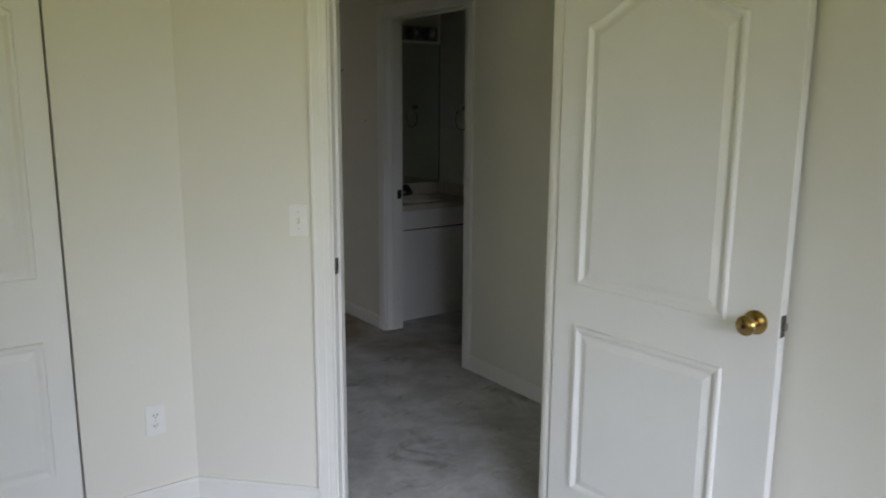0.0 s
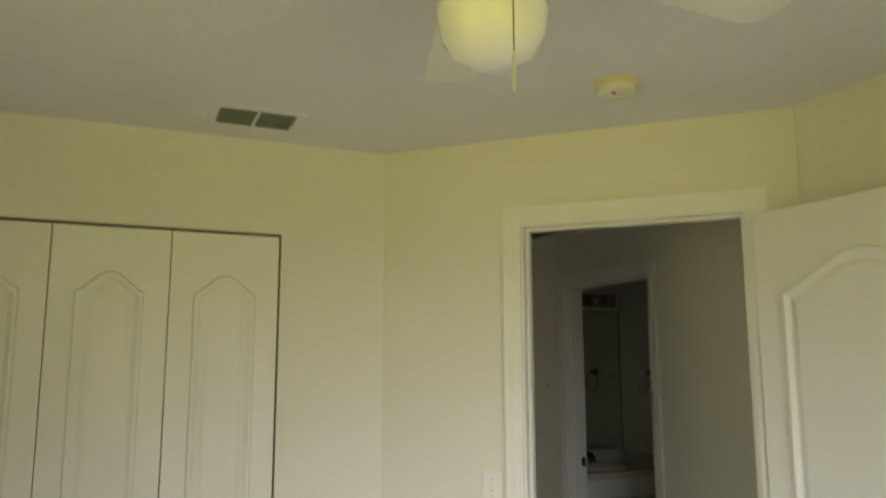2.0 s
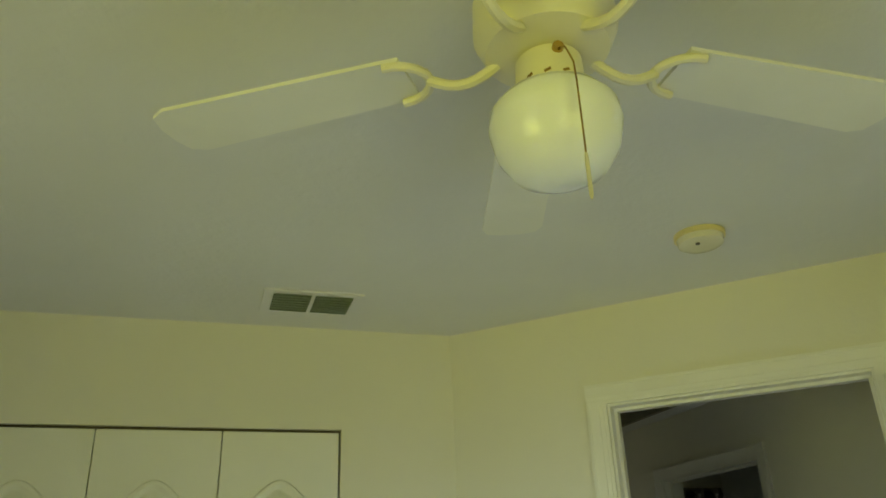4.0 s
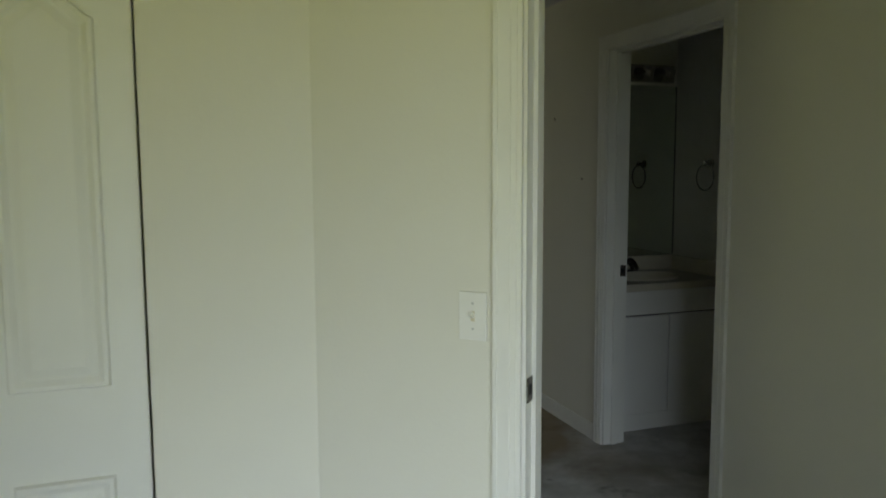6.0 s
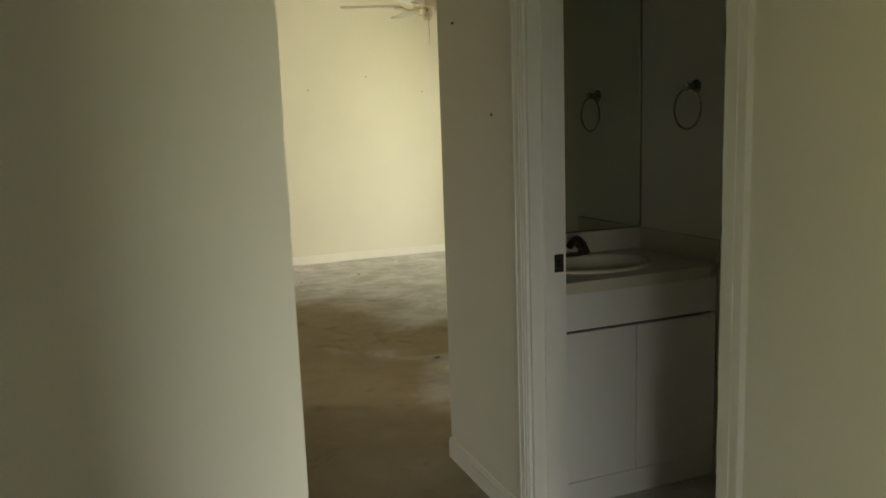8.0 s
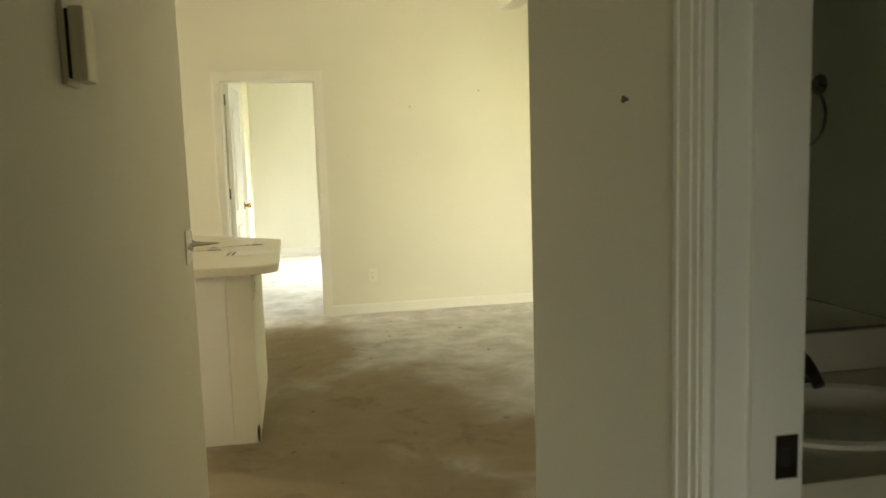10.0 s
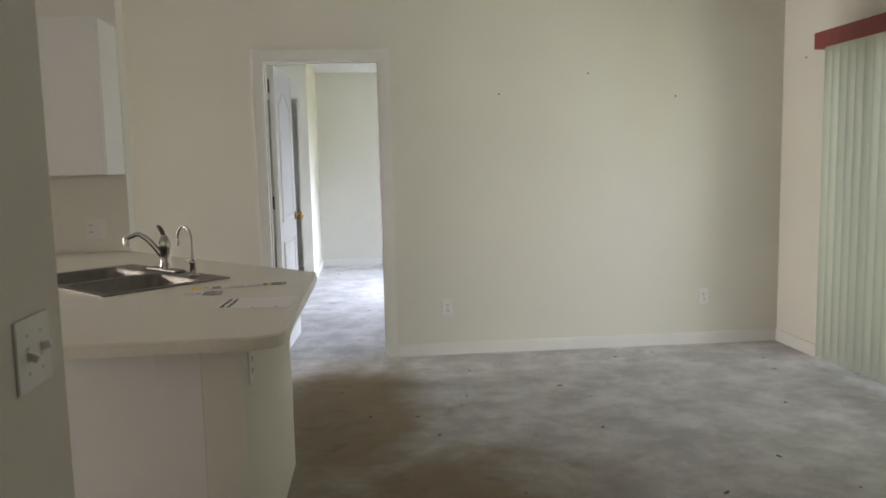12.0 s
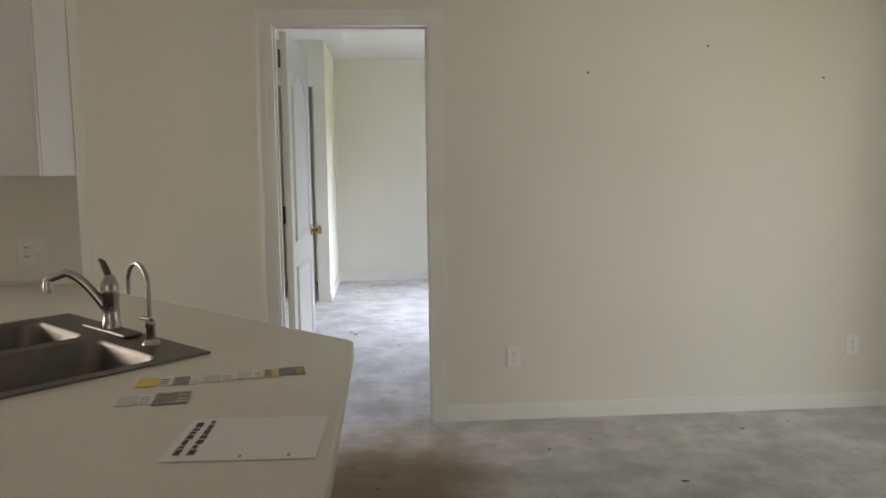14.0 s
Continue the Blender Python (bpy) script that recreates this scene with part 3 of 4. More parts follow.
def ceiling_fan(m, drop, blades, light, label, turn, blade_mat):
    """A five-blade ceiling fan; drop is the length of its rod; z=0 is the plane of the blades."""
    f = thing("ceiling_fan", m, label, "ceiling fan")
    top = drop
    part("canopy", lathe([(0.07, top - 0.0005), (0.07, top - 0.02), (0.03, top - 0.05)], 28), FANW, f, smooth=True)
    part("rod", lathe([(0.014, 0.06), (0.014, top - 0.04)], 14), FANW, f, smooth=True)
    part("motor", lathe([(0.03, 0.10), (0.08, 0.095), (0.098, 0.075), (0.10, 0.02), (0.085, -0.012), (0.05, -0.022)], 36), FANW, f, smooth=True)
    for k in range(24):
        a = 2 * math.pi * k / 24
        s = part("motor_slot", boxes((0.062, -0.0025, -0.0005, 0.088, 0.0025, 0.001)), DARK, f)
        s.matrix_local = pose(0, 0, -0.0135, 0, 0, math.degrees(a)) @ pose(0, 0, 0, 0, -12, 0)
    part("switch_housing", lathe([(0.028, -0.02), (0.045, -0.03), (0.047, -0.078), (0.042, -0.085)], 28), FANW, f, smooth=True)
    for k in range(12):
        s = part("vent_slit", boxes((0.0462, -0.0045, -0.0018, 0.0478, 0.0045, 0.0018)), BRASS, f)
        s.matrix_local = pose(0, 0, -0.072, 0, 0, 30 * k) @ pose(0, 0, 0, 25)
    if light:
        part("glass_globe", lathe([(0.044, -0.084), (0.069, -0.092), (0.085, -0.112), (0.0875, -0.134), (0.079, -0.170), (0.060, -0.197), (0.030, -0.211), (0.004, -0.214)], 36), OPAL, f, "white opal glass globe", smooth=True)
    else:
        part("cap", lathe([(0.042, -0.084), (0.03, -0.10), (0.008, -0.104)], 24), FANW, f, smooth=True)
    ca = math.radians(-100)
    cx, cy = 0.05 * math.cos(ca), 0.05 * math.sin(ca)
    ch = part("pull_chain", tube([(cx * 0.9, cy * 0.9, -0.038), (cx * 1.5, cy * 1.5, -0.06), (cx * 1.95, cy * 1.95, -0.10), (cx * 2.0, cy * 2.0, -0.13), (cx * 2.0, cy * 2.0, -0.23)], 0.0013, 6), BRASS, f, "brass pull chain")
    part("pull_weight", lathe([(0.0012, -0.228), (0.0024, -0.236), (0.0026, -0.282), (0.001, -0.288)], 10, at=(cx * 2.0, cy * 2.0, 0)), ALMOND, ch)
    part("chain_bushing", lathe([(0.008, 0), (0.008, 0.006)], 12, m=pose(cx * 0.9, cy * 0.9, -0.038, 0, 90, -100)), BRASS, f)
    for k in range(blades):
        a = turn + 360 / blades * k
        arm = part("blade_arm", tube(arc_pts(lambda u: (0.07 + 0.10 * u, 0, -0.012 - 0.02 * math.sin(math.pi * u)), 8), 0.008, 8), FANW, f, smooth=True)
        arm.matrix_local = pose(0, 0, 0, 0, 0, a)
        part("arm_fork", tube(arc_pts(lambda u: (0.225 - 0.055 * math.sin(math.pi * u), -0.045 * math.cos(math.pi * u), -0.008), 11), 0.007, 8), FANW, arm, smooth=True)
        out = [(0.20, -0.05)] + [(0.20 + 0.40 * u, -0.05 - 0.013 * u) for u in (0.3, 0.6, 0.94)]
        out += [(0.600, -0.050), (0.608, -0.02), (0.608, 0.02), (0.600, 0.050)] + [(0.20 + 0.40 * u, 0.05 + 0.013 * u) for u in (0.94, 0.6, 0.3)] + [(0.20, 0.05)]
        bl = part("blade", prism(out, -0.003, 0.003), blade_mat, f)
        bl.matrix_local = pose(0, 0, 0, 0, 0, a) @ pose(0, 0, 0, -2)
    return f


ceiling_fan(pose(-0.445, -1.842, 2.212), H - 2.212, 5, True, "cream five-blade ceiling fan with an opal globe light", 1, BLADE)
ceiling_fan(pose(2.645, 4.65, 2.24), 0.60, 5, False, "cream five-blade ceiling fan hanging in the living room", 20, BLADE)

# ---- hall things ----
rg = thing("return_air_grille", pose(1.35, 1.26, H), "dusty grey return-air grille in the hall ceiling", "vent")
for r in ((-0.25, -0.30, -0.01, 0.25, -0.27, -0.0005), (-0.25, 0.27, -0.01, 0.25, 0.30, -0.0005), (-0.25, -0.27, -0.01, -0.22, 0.27, -0.0005), (0.22, -0.27, -0.01, 0.25, 0.27, -0.0005)):
    part("frame", boxes(r), DUSTY, rg)
part("backing", boxes((-0.22, -0.27, -0.002, 0.22, 0.27, -0.0006)), DARK, rg)
for k in range(22):
    s = part("slat", boxes((-0.22, -0.011, -0.0006, 0.22, 0.011, 0.0006)), DUSTY, rg)
    s.matrix_local = pose(0, -0.255 + k * 0.0243, -0.009, 40)
hd = thing("smoke_detector", pose(1.42, 0.60, H), "small white round detector on the hall ceiling", "smoke detector")
part("base", lathe([(0.055, -0.0005), (0.055, -0.010), (0.052, -0.012)], 28), PLASTIC, hd, smooth=True)
part("cover", lathe([(0.050, -0.012), (0.047, -0.026), (0.036, -0.033), (0.01, -0.034)], 28), PLASTIC, hd, smooth=True)
ch = thing("door_chime", pose(HX, 1.985, 1.525, 0, 0, -90), "almond plastic door chime box on the hall wall", "door chime")
part("backplate", boxes((-0.036, 0.0005, -0.066, 0.036, 0.010, 0.066), bev=0.002), ALMOND, ch)
part("cover", boxes((-0.034, 0.015, -0.060, 0.034, 0.040, 0.060), bev=0.006), ALMOND, ch)
part("spacer", boxes((-0.03, 0.010, -0.055, 0.03, 0.015, 0.055)), DARK, ch)
for z in (-0.045, -0.025):
    part("sound_slot", boxes((-0.0345, 0.020, z, -0.0338, 0.036, z + 0.006)), DARK, ch)
switch(pose(HX, 3.262, 1.06, 0, 0, -90), 2, "white double toggle light switch near the wall's end")


def nail_hole(x, y, z, rz, label="small nail hole in the painted wall"):
    o = thing("nail", pose(x, y, z, 0, 0, rz), label, "nail", "nails in the walls")
    part("head", lathe([(0.003, 0), (0.003, 0.006), (0.006, 0.006), (0.006, 0.008)], 10, m=pose(0, 0, 0, -90)), HOLE, o)


nail_hole(BX, 2.017, 1.741, 90, "small nail in the painted hall wall")
nail_hole(BX, 1.70, 1.402, 90, "bent nail in the painted hall wall")
for x, z in ((2.303, 1.802), (2.925, 1.935), (3.549, 1.772)):
    nail_hole(x, FY, z, 180)
nail_hole(LX, 6.97, 1.99, 90)

# ---- bathroom things ----
VF = 1.575
van = thing("bathroom_vanity", pose(0, 0, 0), "white laminate bathroom vanity cabinet on a toe kick", "vanity")
VX0, VX1 = BX + 0.122, RX - 0.002
# near-black sheet paints the shade seen in gaps between the vanity fronts
part("gap_shade_sheet", boxes((VX0 + 0.02, VF + 0.0192, 0.11, VX1 - 0.02, VF + 0.0198, 0.78)), DARK, van)
part("body", boxes((VX0, VF + 0.02, 0.09, VX1, MY - 0.002, 0.79)), CABINET, van)
part("toe_kick", boxes((VX0, VF + 0.012, 0, VX1, MY - 0.01, 0.09)), CABINET, van)
part("false_front", boxes((VX0 + 0.012, VF, 0.655, VX1 - 0.012, VF + 0.019, 0.785), bev=0.002), CABINET, van)
vm = (VX0 + VX1) / 2
for a, b in ((VX0 + 0.012, vm - 0.003), (vm + 0.003, VX1 - 0.012)):
    part("cabinet_door", boxes((a, VF, 0.10, b, VF + 0.019, 0.646), bev=0.002), CABINET, van)
vt = thing("bathroom_countertop", pose(0, 0, 0), "beige vanity top with backsplash and oval basin", "countertop")
bcx, bcy = vm - 0.03, 1.80
bm = bmesh.new()
N = 40
ring_o = [bm.verts.new((bcx + 0.215 * math.cos(2 * math.pi * k / N), bcy + 0.165 * math.sin(2 * math.pi * k / N), 0.83)) for k in range(N)]
rim = []
for k in range(N):
    a = 2 * math.pi * k / N
    dx, dy = math.cos(a), math.sin(a)
    tx = ((VX1 - bcx) if dx > 0 else (bcx - VX0)) / max(abs(dx), 1e-6)
    ty = ((MY - 0.002 - bcy) if dy > 0 else (bcy - VF + 0.02)) / max(abs(dy), 1e-6)
    t = min(tx, ty)
    rim.append(bm.verts.new((bcx + dx * t, bcy + dy * t, 0.83)))
low = [bm.verts.new((v.co.x, v.co.y, 0.79)) for v in rim]
for k in range(N):
    j = (k + 1) % N
    bm.faces.new((ring_o[k], rim[k], rim[j], ring_o[j]))
    bm.faces.new((rim[k], low[k], low[j], rim[j]))
bmesh.ops.recalc_face_normals(bm, faces=bm.faces)
part("slab", bm, VANTOP, vt)
part("backsplash", boxes((VX0, MY - 0.02, 0.831, VX1, MY - 0.002, 0.92), bev=0.003), VANTOP, vt)
part("side_splash", boxes((VX1 - 0.018, VF, 0.831, VX1, MY - 0.021, 0.92), bev=0.003), VANTOP, vt)
bm = bmesh.new()
prof = [(1.06, 0.8305), (1.06, 0.838), (1.0, 0.842), (0.93, 0.836), (0.85, 0.80), (0.6, 0.74), (0.12, 0.715)]
rr = [[bm.verts.new((bcx + 0.21 * f * math.cos(2 * math.pi * k / N), bcy + 0.16 * f * math.sin(2 * math.pi * k / N), z)) for k in range(N)] for f, z in prof]
for a, b in zip(rr, rr[1:]):
    for k in range(N):
        bm.faces.new((a[k], a[(k + 1) % N], b[(k + 1) % N], b[k]))
bm.faces.new(rr[-1])
bmesh.ops.recalc_face_normals(bm, faces=bm.faces)
part("basin", bm, PORC, vt, "cream oval drop-in basin", smooth=True)
fb = thing("bathroom_faucet", pose(bcx, 1.98, 0.83), "dark tarnished two-handle bathroom faucet", "faucet")
part("base", boxes((-0.075, -0.025, 0.001, 0.075, 0.025, 0.02), bev=0.006), DARKM, fb)
part("spout", tube(arc_pts(lambda u: (0, -0.13 * u, 0.02 + 0.065 * math.sin(math.pi * (0.15 + 0.75 * u))), 10), [0.016 - 0.0005 * k for k in range(10)], 12), DARKM, fb, smooth=True)
for x in (-0.052, 0.052):
    part("handle", lathe([(0.012, 0.018), (0.012, 0.035), (0.022, 0.04), (0.022, 0.062), (0.012, 0.068)], 14, at=(x, 0, 0)), DARKM, fb, smooth=True)
mr = thing("wall_mirror", pose(0, 0, 0), "large frameless bathroom mirror above the vanity", "mirror")
part("mirror_glass", boxes((VX0 + 0.005, MY - 0.007, 0.925, RX - 0.012, MY - 0.002, 1.955)), MIRROR, mr)
part("edge_channel", boxes((RX - 0.011, MY - 0.009, 0.925, RX - 0.003, MY - 0.001, 1.955)), CHROME, mr)
part("bottom_channel", boxes((VX0 + 0.005, MY - 0.011, 0.921, RX - 0.012, MY - 0.001, 0.925)), CHROME, mr)
lb = thing("vanity_light_bar", pose(0, 0, 0), "chrome vanity light bar with unlit globe bulbs", "light fixture")
part("bar", boxes((1.98, MY - 0.05, 1.972, 2.56, MY - 0.001, 2.075), bev=0.006), CHROME, lb)
for k in range(4):
    part("bulb", lathe([(0.016, 0), (0.017, 0.012), (0.034, 0.03), (0.040, 0.05), (0.034, 0.072), (0.012, 0.088)], 20, m=pose(2.06 + 0.14 * k, MY - 0.05, 2.025, 90)), CHROME, lb, "silvered globe bulb", smooth=True)
tr = thing("towel_ring", pose(RX, 1.72, 1.485), "chrome towel ring on the bathroom wall", "towel ring")
part("mount", lathe([(0.026, 0.0005), (0.026, 0.006), (0.013, 0.012), (0.012, 0.04), (0.016, 0.045), (0.014, 0.052)], 20, m=pose(0, 0, 0.0, 0, -90)), CHROME, tr, smooth=True)
part("ring", tube(arc_pts(lambda u: (-0.042, 0.075 * math.sin(2 * math.pi * u), -0.082 + 0.075 * math.cos(2 * math.pi * u)), 37), 0.0042, 8), CHROME, tr, smooth=True)

# ---- kitchen ----
CZ = 0.868
PX, PY = 1.045, 4.25       # outer faces of the half wall
CX, CY0 = 1.168, 4.165      # counter's outer edge
CYB = 5.445                 # where the clipped corner begins
structure("wall_half", prism([(PX - 0.12, PY), (PX, PY), (PX, CYB - 0.05), (-0.05, CYB - 0.05 + PX + 0.05), (-0.05, CYB - 0.05 + PX - 0.12), (PX - 0.12, CYB - 0.10)], 0, CZ - 0.042), PAINT, "cream painted half wall under the counter")
baseboard((PX, CYB - 0.06), (PX, PY))
baseboard((PX, PY), (PX - 0.12, PY))
ib = 0.30
bc = thing("base_cabinet", pose(0, 0, 0), "white laminate kitchen base cabinet behind the half wall", "cabinet")
part("end_panel", boxes((ib, PY + 0.015, 0, 0.79, PY + 0.03, CZ - 0.042)), CABINET, bc)
part("filler_strip", boxes((0.791, PY + 0.004, 0, PX - 0.122, PY + 0.03, CZ - 0.042), bev=0.002), CABINET, bc)
part("body", boxes((ib, PY + 0.03, 0.09, PX - 0.122, 4.55, CZ - 0.20)), CABINET, bc)
part("cabinet_door", boxes((ib - 0.019, PY + 0.035, 0.10, ib - 0.001, 4.55, CZ - 0.06), bev=0.002), CABINET, bc)
sc = thing("corner_cabinet", pose(0.02, 4.98, 0, 0, 0, -45), "white laminate sink cabinet set across the corner", "cabinet")
part("cabinet_door", boxes((-0.55, -0.0, 0.10, 0.55, 0.02, CZ - 0.06), bev=0.002), CABINET, sc)
wc = thing("base_cabinet", pose(0, 0, 0), "white laminate kitchen base cabinet along the wall", "cabinet")
part("body", boxes((-2.6, 6.05, 0.09, -0.75, 6.648, CZ - 0.042)), CABINET, wc)
part("toe_kick", boxes((-2.6, 6.12, 0, -0.75, 6.648, 0.09)), DARK, wc)
for k in range(4):
    part("cabinet_door", boxes((-2.59 + 0.46 * k, 6.03, 0.11, -2.14 + 0.46 * k, 6.049, CZ - 0.06), bev=0.002), CABINET, wc)

# worktop with a sink cut-out, laid as strips round the hole
SX, SY, SA = 0.314, 5.443, -45     # middle of the sink; its long side runs at -45 degrees
SL, SW = 0.838, 0.56
sm = pose(SX, SY, 0, 0, 0, SA)
hole = [(sm @ Vector((x, y, 0))).to_2d() for x, y in ((-SL / 2 + 0.02, -SW / 2 + 0.02), (SL / 2 - 0.02, -SW / 2 + 0.02), (SL / 2 - 0.02, SW / 2 - 0.02), (-SL / 2 + 0.02, SW / 2 - 0.02))]


def rounded(pts, i, r, n=8):
    """Rounds corner i of an outline with radius r."""
    a, b, c = (Vector(pts[k % len(pts)]) for k in (i - 1, i, i + 1))
    u, v = (a - b).normalized(), (c - b).normalized()
    half = u.angle(v) / 2
    d = r / math.tan(half)
    o = b + (u + v).normalized() * (r / math.sin(half))
    p0, p1 = b + u * d - o, b + v * d - o
    return [tuple(o + (p0.lerp(p1, k / n)).normalized() * r) for k in range(n + 1)]


raw = [(ib - 0.02, CY0), (CX, CY0), (CX, CYB), (-0.009, CYB + CX + 0.009), (-0.009, 6.648), (-2.62, 6.648), (-2.62, 6.02), (-0.86, 6.02), (ib - 0.02, 4.76)]
outline = [raw[0], *rounded(raw, 1, 0.11), *rounded(raw, 2, 0.05), *raw[3:]]
bm = bmesh.new()
top_o = [bm.verts.new((x, y, CZ)) for x, y in outline]
top_h = [bm.verts.new((p.x, p.y, CZ)) for p in hole]
edges = [bm.edges.new((ring[k], ring[(k + 1) % len(ring)])) for ring in (top_o, top_h) for k in range(len(ring))]
bmesh.ops.triangle_fill(bm, use_beauty=True, use_dissolve=False, edges=edges)
for f in bm.faces:
    if f.normal.z < 0:
        f.normal_flip()
wt = thing("worktop", pose(0, 0, 0), "off-white laminate kitchen worktop with a clipped corner", "countertop")
part("top_sheet", bm, LAMINATE, wt)
bm = bmesh.new()
k = len(outline)
zs = (CZ, CZ - 0.006, CZ - 0.040, CZ - 0.040)
ins = (0, -0.004, -0.004, 0.03)
ri = [[bm.verts.new((p[0], p[1], z)) for p in offset_loop(outline, d)] for z, d in zip(zs, ins)]
for a, b in zip(ri, ri[1:]):
    for i in range(k):
        bm.faces.new((a[i], b[i], b[(i + 1) % k], a[(i + 1) % k]))
bmesh.ops.recalc_face_normals(bm, faces=bm.faces)
part("edge_band", bm, LAMINATE, wt, "post-formed laminate edge")
part("backsplash", boxes((-2.62, 6.636, CZ + 0.0005, -0.009, 6.648, CZ + 0.018), bev=0.003), LAMINATE, wt)

# double-bowl sink
sk = thing("kitchen_sink", sm @ pose(0, 0, CZ), "stainless steel double-bowl drop-in kitchen sink", "sink")
a, b = SL / 2, SW / 2
bw0, bw1, by0, by1 = 0.025, a - 0.035, -b + 0.035, b - 0.115
for r in ((-a, -b, 0.0006, a, by0, 0.006), (-a, by1, 0.0006, a, b, 0.006), (-a, by0, 0.0006, -bw1, by1, 0.006), (bw1, by0, 0.0006, a, by1, 0.006), (-bw0, by0, 0.0006, bw0, by1, 0.006)):
    part("rim", boxes(r), STEEL, sk)
for s in (-1, 1):
    x0, x1 = sorted((s * bw0, s * bw1))
    bm = bmesh.new()
    rings = []
    for d, z, rad in ((0, 0.005, 0.05), (0.006, -0.005, 0.055), (0.015, -0.14, 0.06), (0.035, -0.165, 0.06)):
        q = [(x0 + d, by0 + d), (x1 - d, by0 + d), (x1 - d, by1 - d), (x0 + d, by1 - d)]
        ring = [p for i in range(4) for p in rounded(q, i, rad, 6)]
        rings.append([bm.verts.new((p[0], p[1], z)) for p in ring])
    kk = len(rings[0])
    for ra, rb in zip(rings, rings[1:]):
        for i in range(kk):
            bm.faces.new((ra[i], ra[(i + 1) % kk], rb[(i + 1) % kk], rb[i]))
    bm.faces.new(rings[-1])
    bmesh.ops.recalc_face_normals(bm, faces=bm.faces)
    bmesh.ops.reverse_faces(bm, faces=bm.faces)
    bo = part("bowl", bm, STEEL, sk, "deep stainless bowl", smooth=True)
    part("drain", lathe([(0.042, -0.1645), (0.042, -0.162), (0.03, -0.161)], 20, at=((x0 + x1) / 2, (by0 + by1) / 2, 0)), CHROME, bo)
    cq = [(x0, by0), (x1, by0), (x1, by1), (x0, by1)]
    for i in range(4):
        o = [cq[i]] + rounded(cq, i, 0.05, 6)[::-1]
        part("corner_gusset", prism(o, 0.0008, 0.0055), STEEL, bo)

fa = thing("kitchen_faucet", sm @ pose(-0.02, b - 0.045, CZ + 0.006), "chrome single-lever kitchen faucet with a long spout", "faucet")
part("deck_plate", boxes((-0.135, -0.028, 0.0005, 0.125, 0.028, 0.012), bev=0.006), STEEL, fa)
part("body", lathe([(0.027, 0.012), (0.026, 0.03), (0.023, 0.035), (0.023, 0.10), (0.026, 0.104), (0.025, 0.135), (0.017, 0.16), (0.010, 0.168)], 24), CHROME, fa, smooth=True)
sp = part("spout", tube(arc_pts(lambda u: (-0.125 * u, -0.12 * u, 0.05 + 0.125 * math.sin(math.pi * 0.5 * min(1, u * 1.35)) - 0.02 * max(0, u - 0.7) / 0.3), 14), [0.014 - 0.0003 * i for i in range(14)], 12), CHROME, fa, smooth=True)
part("aerator", lathe([(0.013, 0.118), (0.013, 0.155), (0.011, 0.16)], 16, at=(-0.125, -0.12, 0)), CHROME, sp, smooth=True)
part("lever", tube([(0, 0, 0.155), (-0.012, -0.002, 0.18), (-0.03, -0.004, 0.20), (-0.042, -0.006, 0.208)], [0.010, 0.011, 0.011, 0.007], 12), DARKM, fa, "dark lever handle", smooth=True)
ft = thing("filter_tap", sm @ pose(0.222, b - 0.055, CZ + 0.006), "brushed gooseneck drinking-water tap on the sink", "faucet")
part("base", lathe([(0.024, 0.0005), (0.022, 0.008), (0.014, 0.014), (0.011, 0.045), (0.014, 0.05), (0.012, 0.064)], 20), CHROME, ft, smooth=True)
part("gooseneck", tube([(0, 0, 0.06), (0, 0, 0.10)] + arc_pts(lambda u: (-0.055 * (1 - math.cos(math.pi * 0.95 * u)) - 0.0, 0, 0.155 + 0.06 * math.sin(math.pi * 0.95 * u)), 14) + [(-0.11, 0, 0.125)], 0.006, 10), CHROME, ft, smooth=True)
part("tap_lever", boxes((-0.045, -0.006, 0.062, 0.008, 0.006, 0.072), bev=0.003), DARKM, ft, "small black lever")

# wall cabinets
uc = thing("wall_cabinet", pose(0, 0, 0), "white laminate kitchen wall cabinet", "cabinet")
part("body", boxes((-0.95, 6.35, 1.32, -0.012, 6.648, 2.16), bev=0.002), CABINET, uc)
for a_, b_ in ((-0.945, -0.482), (-0.478, -0.016)):
    part("cabinet_door", boxes((a_, 6.331, 1.322, b_, 6.349, 2.158), bev=0.002), CABINET, uc)
combo_plate(pose(-0.205, 6.65, 1.005, 0, 0, 180), "white two-gang plate with an outlet and a switch")
outlet(pose(PX, 4.36, 0.74, 0, 0, -90), "white duplex outlet under the counter overhang")

# papers and cards on the worktop
sh = thing("paper_sheet", pose(1.02, 4.712, CZ + 0.0012, 0, 0, -2), "white printed sheet of paper lying on the worktop", "paper")
part("sheet", boxes((-0.128, -0.106, 0, 0.128, 0.106, 0.0006)), PAPER, sh)
for k in range(2):
    x = -0.113 + 0.024 * k
    y = -0.08
    while y < 0.085:
        w = random.uniform(0.006, 0.03)
        part("printed_word", boxes((x, y, 0.0008, x + random.uniform(0.008, 0.013), min(y + w, 0.09), 0.0011)), INK, sh)
        y += w + random.uniform(0.003, 0.006)
for x in (0.0, 0.08):
    part("printed_word", boxes((x, -0.095, 0.0008, x + 0.004, -0.083, 0.0011)), GREYC, sh)


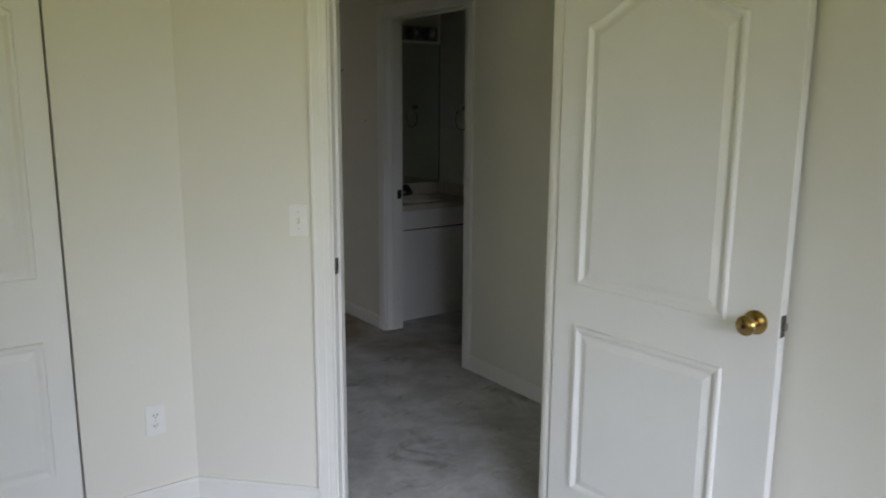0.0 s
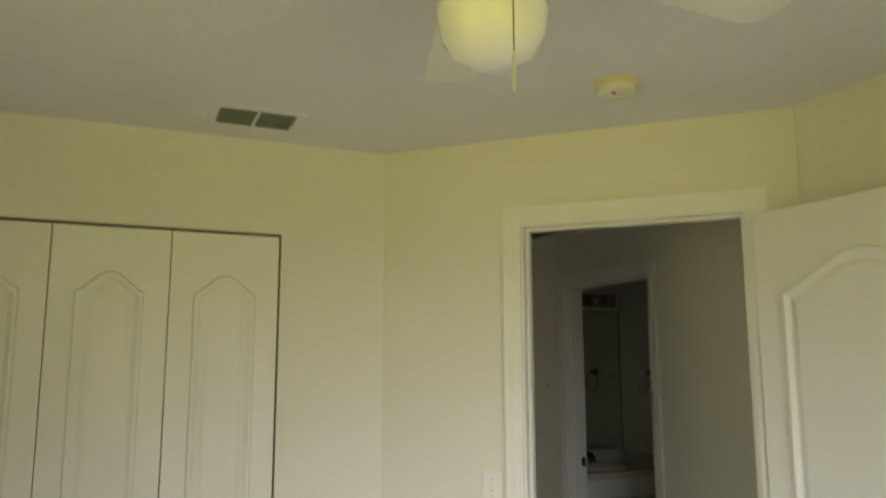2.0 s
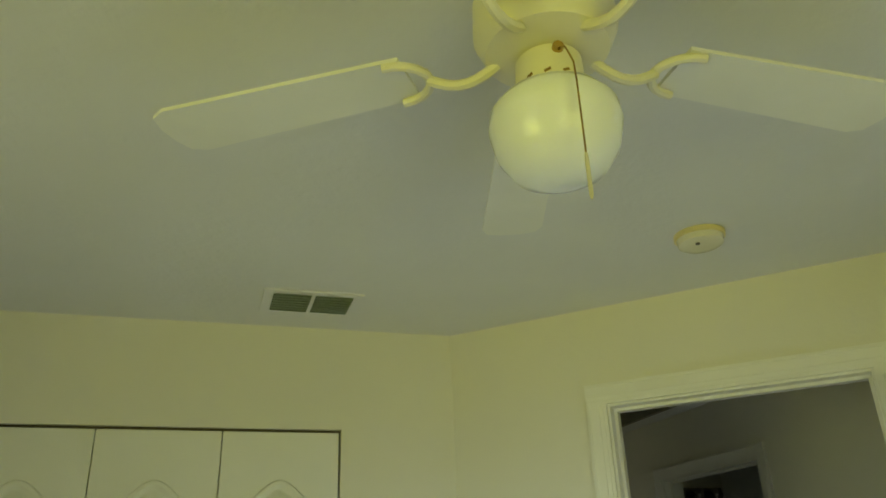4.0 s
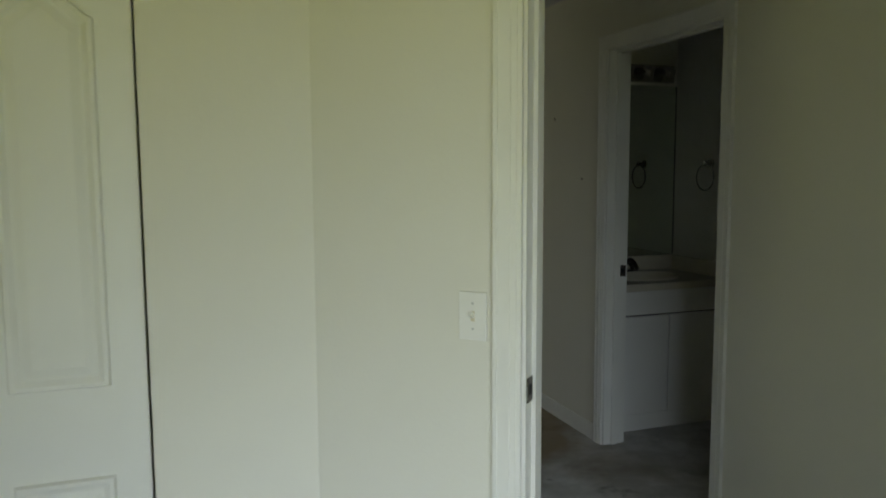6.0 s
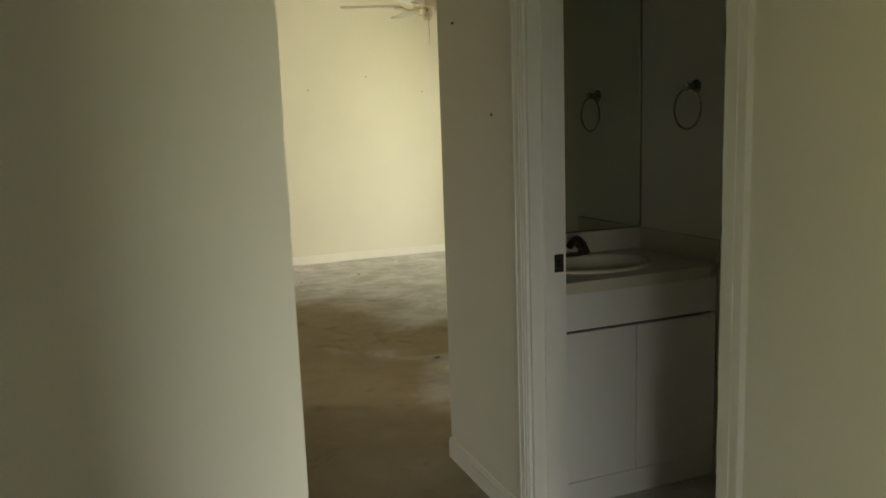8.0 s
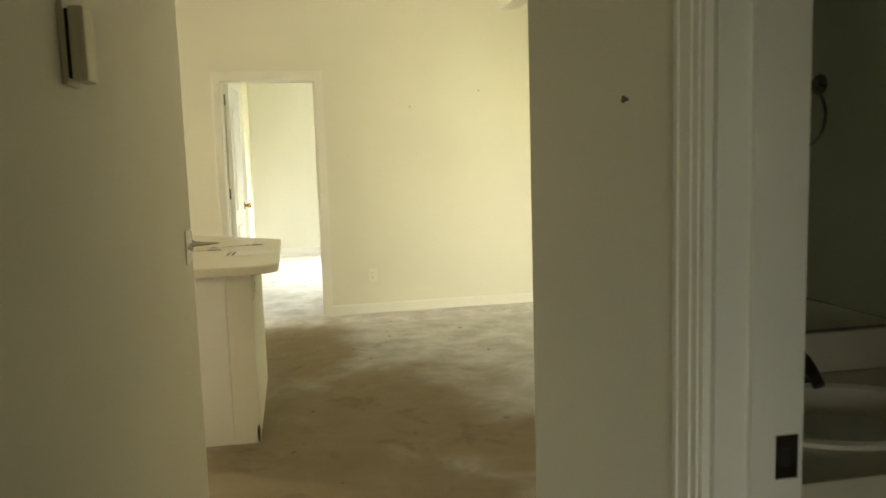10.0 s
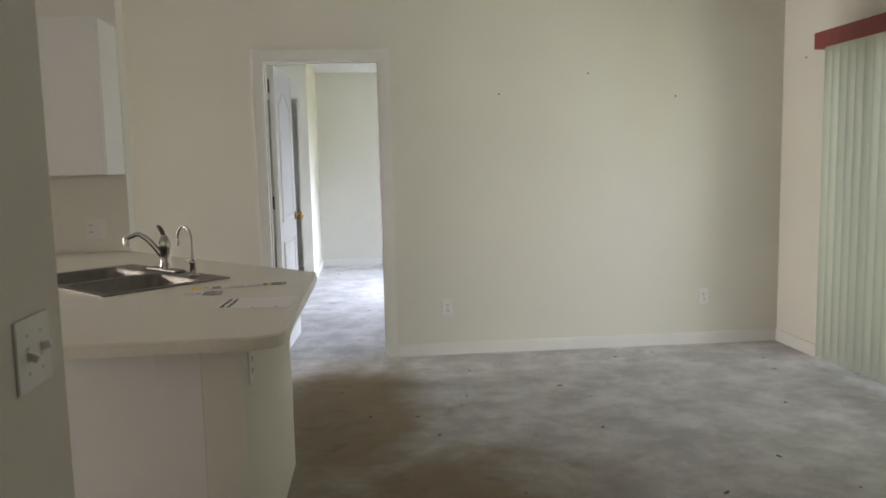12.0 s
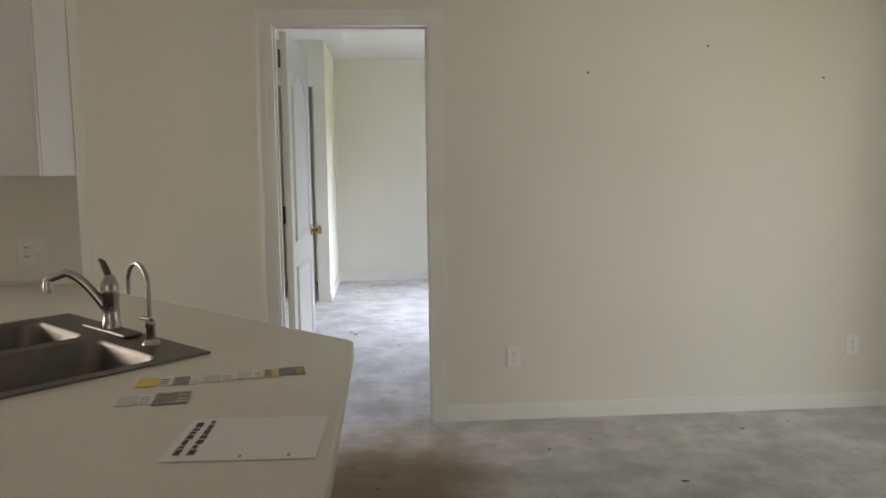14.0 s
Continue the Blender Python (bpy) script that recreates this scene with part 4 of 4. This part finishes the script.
def card(x, y, rz, w, h, mats, label):
    h *= 1.3
    c = thing("printed_card", pose(x, y, CZ + 0.0012, 0, 0, rz), label, "card", "cards on the worktop")
    part("card", boxes((-w / 2, -h / 2, 0, w / 2, h / 2, 0.0006)), mats[0], c)
    part("picture", boxes((-w / 2 + 0.003, -h / 2 + 0.003, 0.0008, w * 0.12, h / 2 - 0.003, 0.0011)), mats[1], c)
    for k in range(3):
        part("text_line", boxes((w * 0.17, -h / 3 + k * h * 0.25, 0.0008, w * 0.45, -h / 3 + k * h * 0.25 + h * 0.07, 0.0011)), mats[2], c)


card(0.741, 5.088, 8, 0.075, 0.052, (PAPER, YELLOW, INK), "yellow and white business card")
card(0.741, 4.955, 12, 0.072, 0.05, (PAPER, GREYL, GREYC), "white business card with grey print")
card(0.816, 4.962, 8, 0.070, 0.065, (GREYC, GREYC, GREYL), "dark grey business card")
card(0.812, 5.093, 10, 0.060, 0.055, (PAPER, GREYC, GREYL), "pale business card with a picture")
card(0.878, 5.106, 10, 0.066, 0.045, (PAPER, GREYL, BROWNC), "pale printed business card")
card(0.945, 5.124, 10, 0.060, 0.05, (PAPER, GREYL, GREYC), "white business card with grey pictures")
card(0.992, 5.134, 10, 0.030, 0.05, (YELLOW, GREYC, GREYL), "narrow yellow and grey card")
card(1.040, 5.146, 10, 0.060, 0.052, (GREYC, GREYC, YELLOW), "dark business card with a yellow line")
# ---- living room things ----
outlet(pose(1.919, FY, 0.337, 0, 0, 180), "white duplex wall outlet above the baseboard")
outlet(pose(3.776, FY, 0.346, 0, 0, 180), "white duplex wall outlet above the baseboard")
vb = thing("vertical_blinds", pose(LX, 0, 0), "white vinyl vertical blinds closed over the sliding door", "blinds")
part("head_rail", boxes((-0.056, 4.3, 2.035, -0.03, 6.69, 2.07)), ALU, vb)
bm = bmesh.new()
arc = [(0.045 * u, 0.006 * (1 - u * u)) for u in (-1, -0.5, 0, 0.5, 1)]
lo = [bm.verts.new((y_, x_, 0.0)) for x_, y_ in arc]
hi = [bm.verts.new((y_, x_, 1.99)) for x_, y_ in arc]
for i in range(4):
    bm.faces.new((lo[i], lo[i + 1], hi[i + 1], hi[i])).smooth = True
bmesh.ops.solidify(bm, geom=bm.faces, thickness=0.0012)
slat0 = part("slat", bm, SLAT, vb)
slat0.matrix_local = pose(-0.05, 6.60, 0.04, 0, 0, 41)
for k in range(1, 30):
    s = new("slat", slat0.data)
    s.parent = vb
    s.matrix_local = pose(-0.05, 6.60 - 0.078 * k, 0.04, 0, 0, 41 + random.uniform(-2, 2))
vl = thing("valance", pose(LX, 0, 0), "dusty red fabric valance above the blinds", "valance")
part("face_board", boxes((-0.112, 4.2, 2.0, -0.10, 6.70, 2.10), bev=0.002), VAL, vl)
part("return_board", boxes((-0.10, 6.688, 2.0, -0.001, 6.70, 2.09)), VAL, vl)
part("top_board", boxes((-0.10, 4.2, 2.08, -0.001, 6.688, 2.09)), VAL, vl)
sl = thing("sliding_door", pose(LX + 0.06, 0, 0), "aluminium framed sliding glass door behind the blinds", "door")
sl["kind"] = "structure"
for y0, y1 in ((4.402, 5.58), (5.52, 6.718)):
    for r in ((-0.02, y0, 0, 0.02, y0 + 0.06, 2.028), (-0.02, y1 - 0.06, 0, 0.02, y1, 2.028), (-0.02, y0 + 0.06, 0, 0.02, y1 - 0.06, 0.08), (-0.02, y0 + 0.06, 1.96, 0.02, y1 - 0.06, 2.028)):
        o = part("door_frame", boxes(r), ALU, sl)
        if y0 > 5:
            o.location.x = 0.042
    p = part("pane", boxes((-0.003, y0 + 0.06, 0.08, 0.003, y1 - 0.06, 1.96)), GLASS, sl)
    p.visible_shadow = False
    if y0 > 5:
        p.location.x = 0.042

# ---- far bedroom ----
panel_door("far_bedroom_door", pose(0.757, FY + 0.135, 0, 0, 0, 87.5), 0.74, 2.03, "white moulded two-panel door standing open into the far bedroom", 0.68, BRASS)

# lint and crumbs trodden into the carpet
bm = bmesh.new()
for k in range(70):
    x, y = random.choice(((random.uniform(1.2, 4.0), random.uniform(3.4, 7.1)), (random.uniform(0.9, 2.6), random.uniform(7.6, 12))))
    r = random.uniform(0.005, 0.014)
    bmesh.ops.create_icosphere(bm, subdivisions=1, radius=r, matrix=Matrix.LocRotScale((x, y, 0.002), Euler((0, 0, random.uniform(0, 3))), (random.uniform(0.6, 2.2), 0.8, 0.35)))
tagged(part("carpet_debris", bm, HOLE), "dark crumbs and leaf bits on the carpet", "debris", kind="stuff")
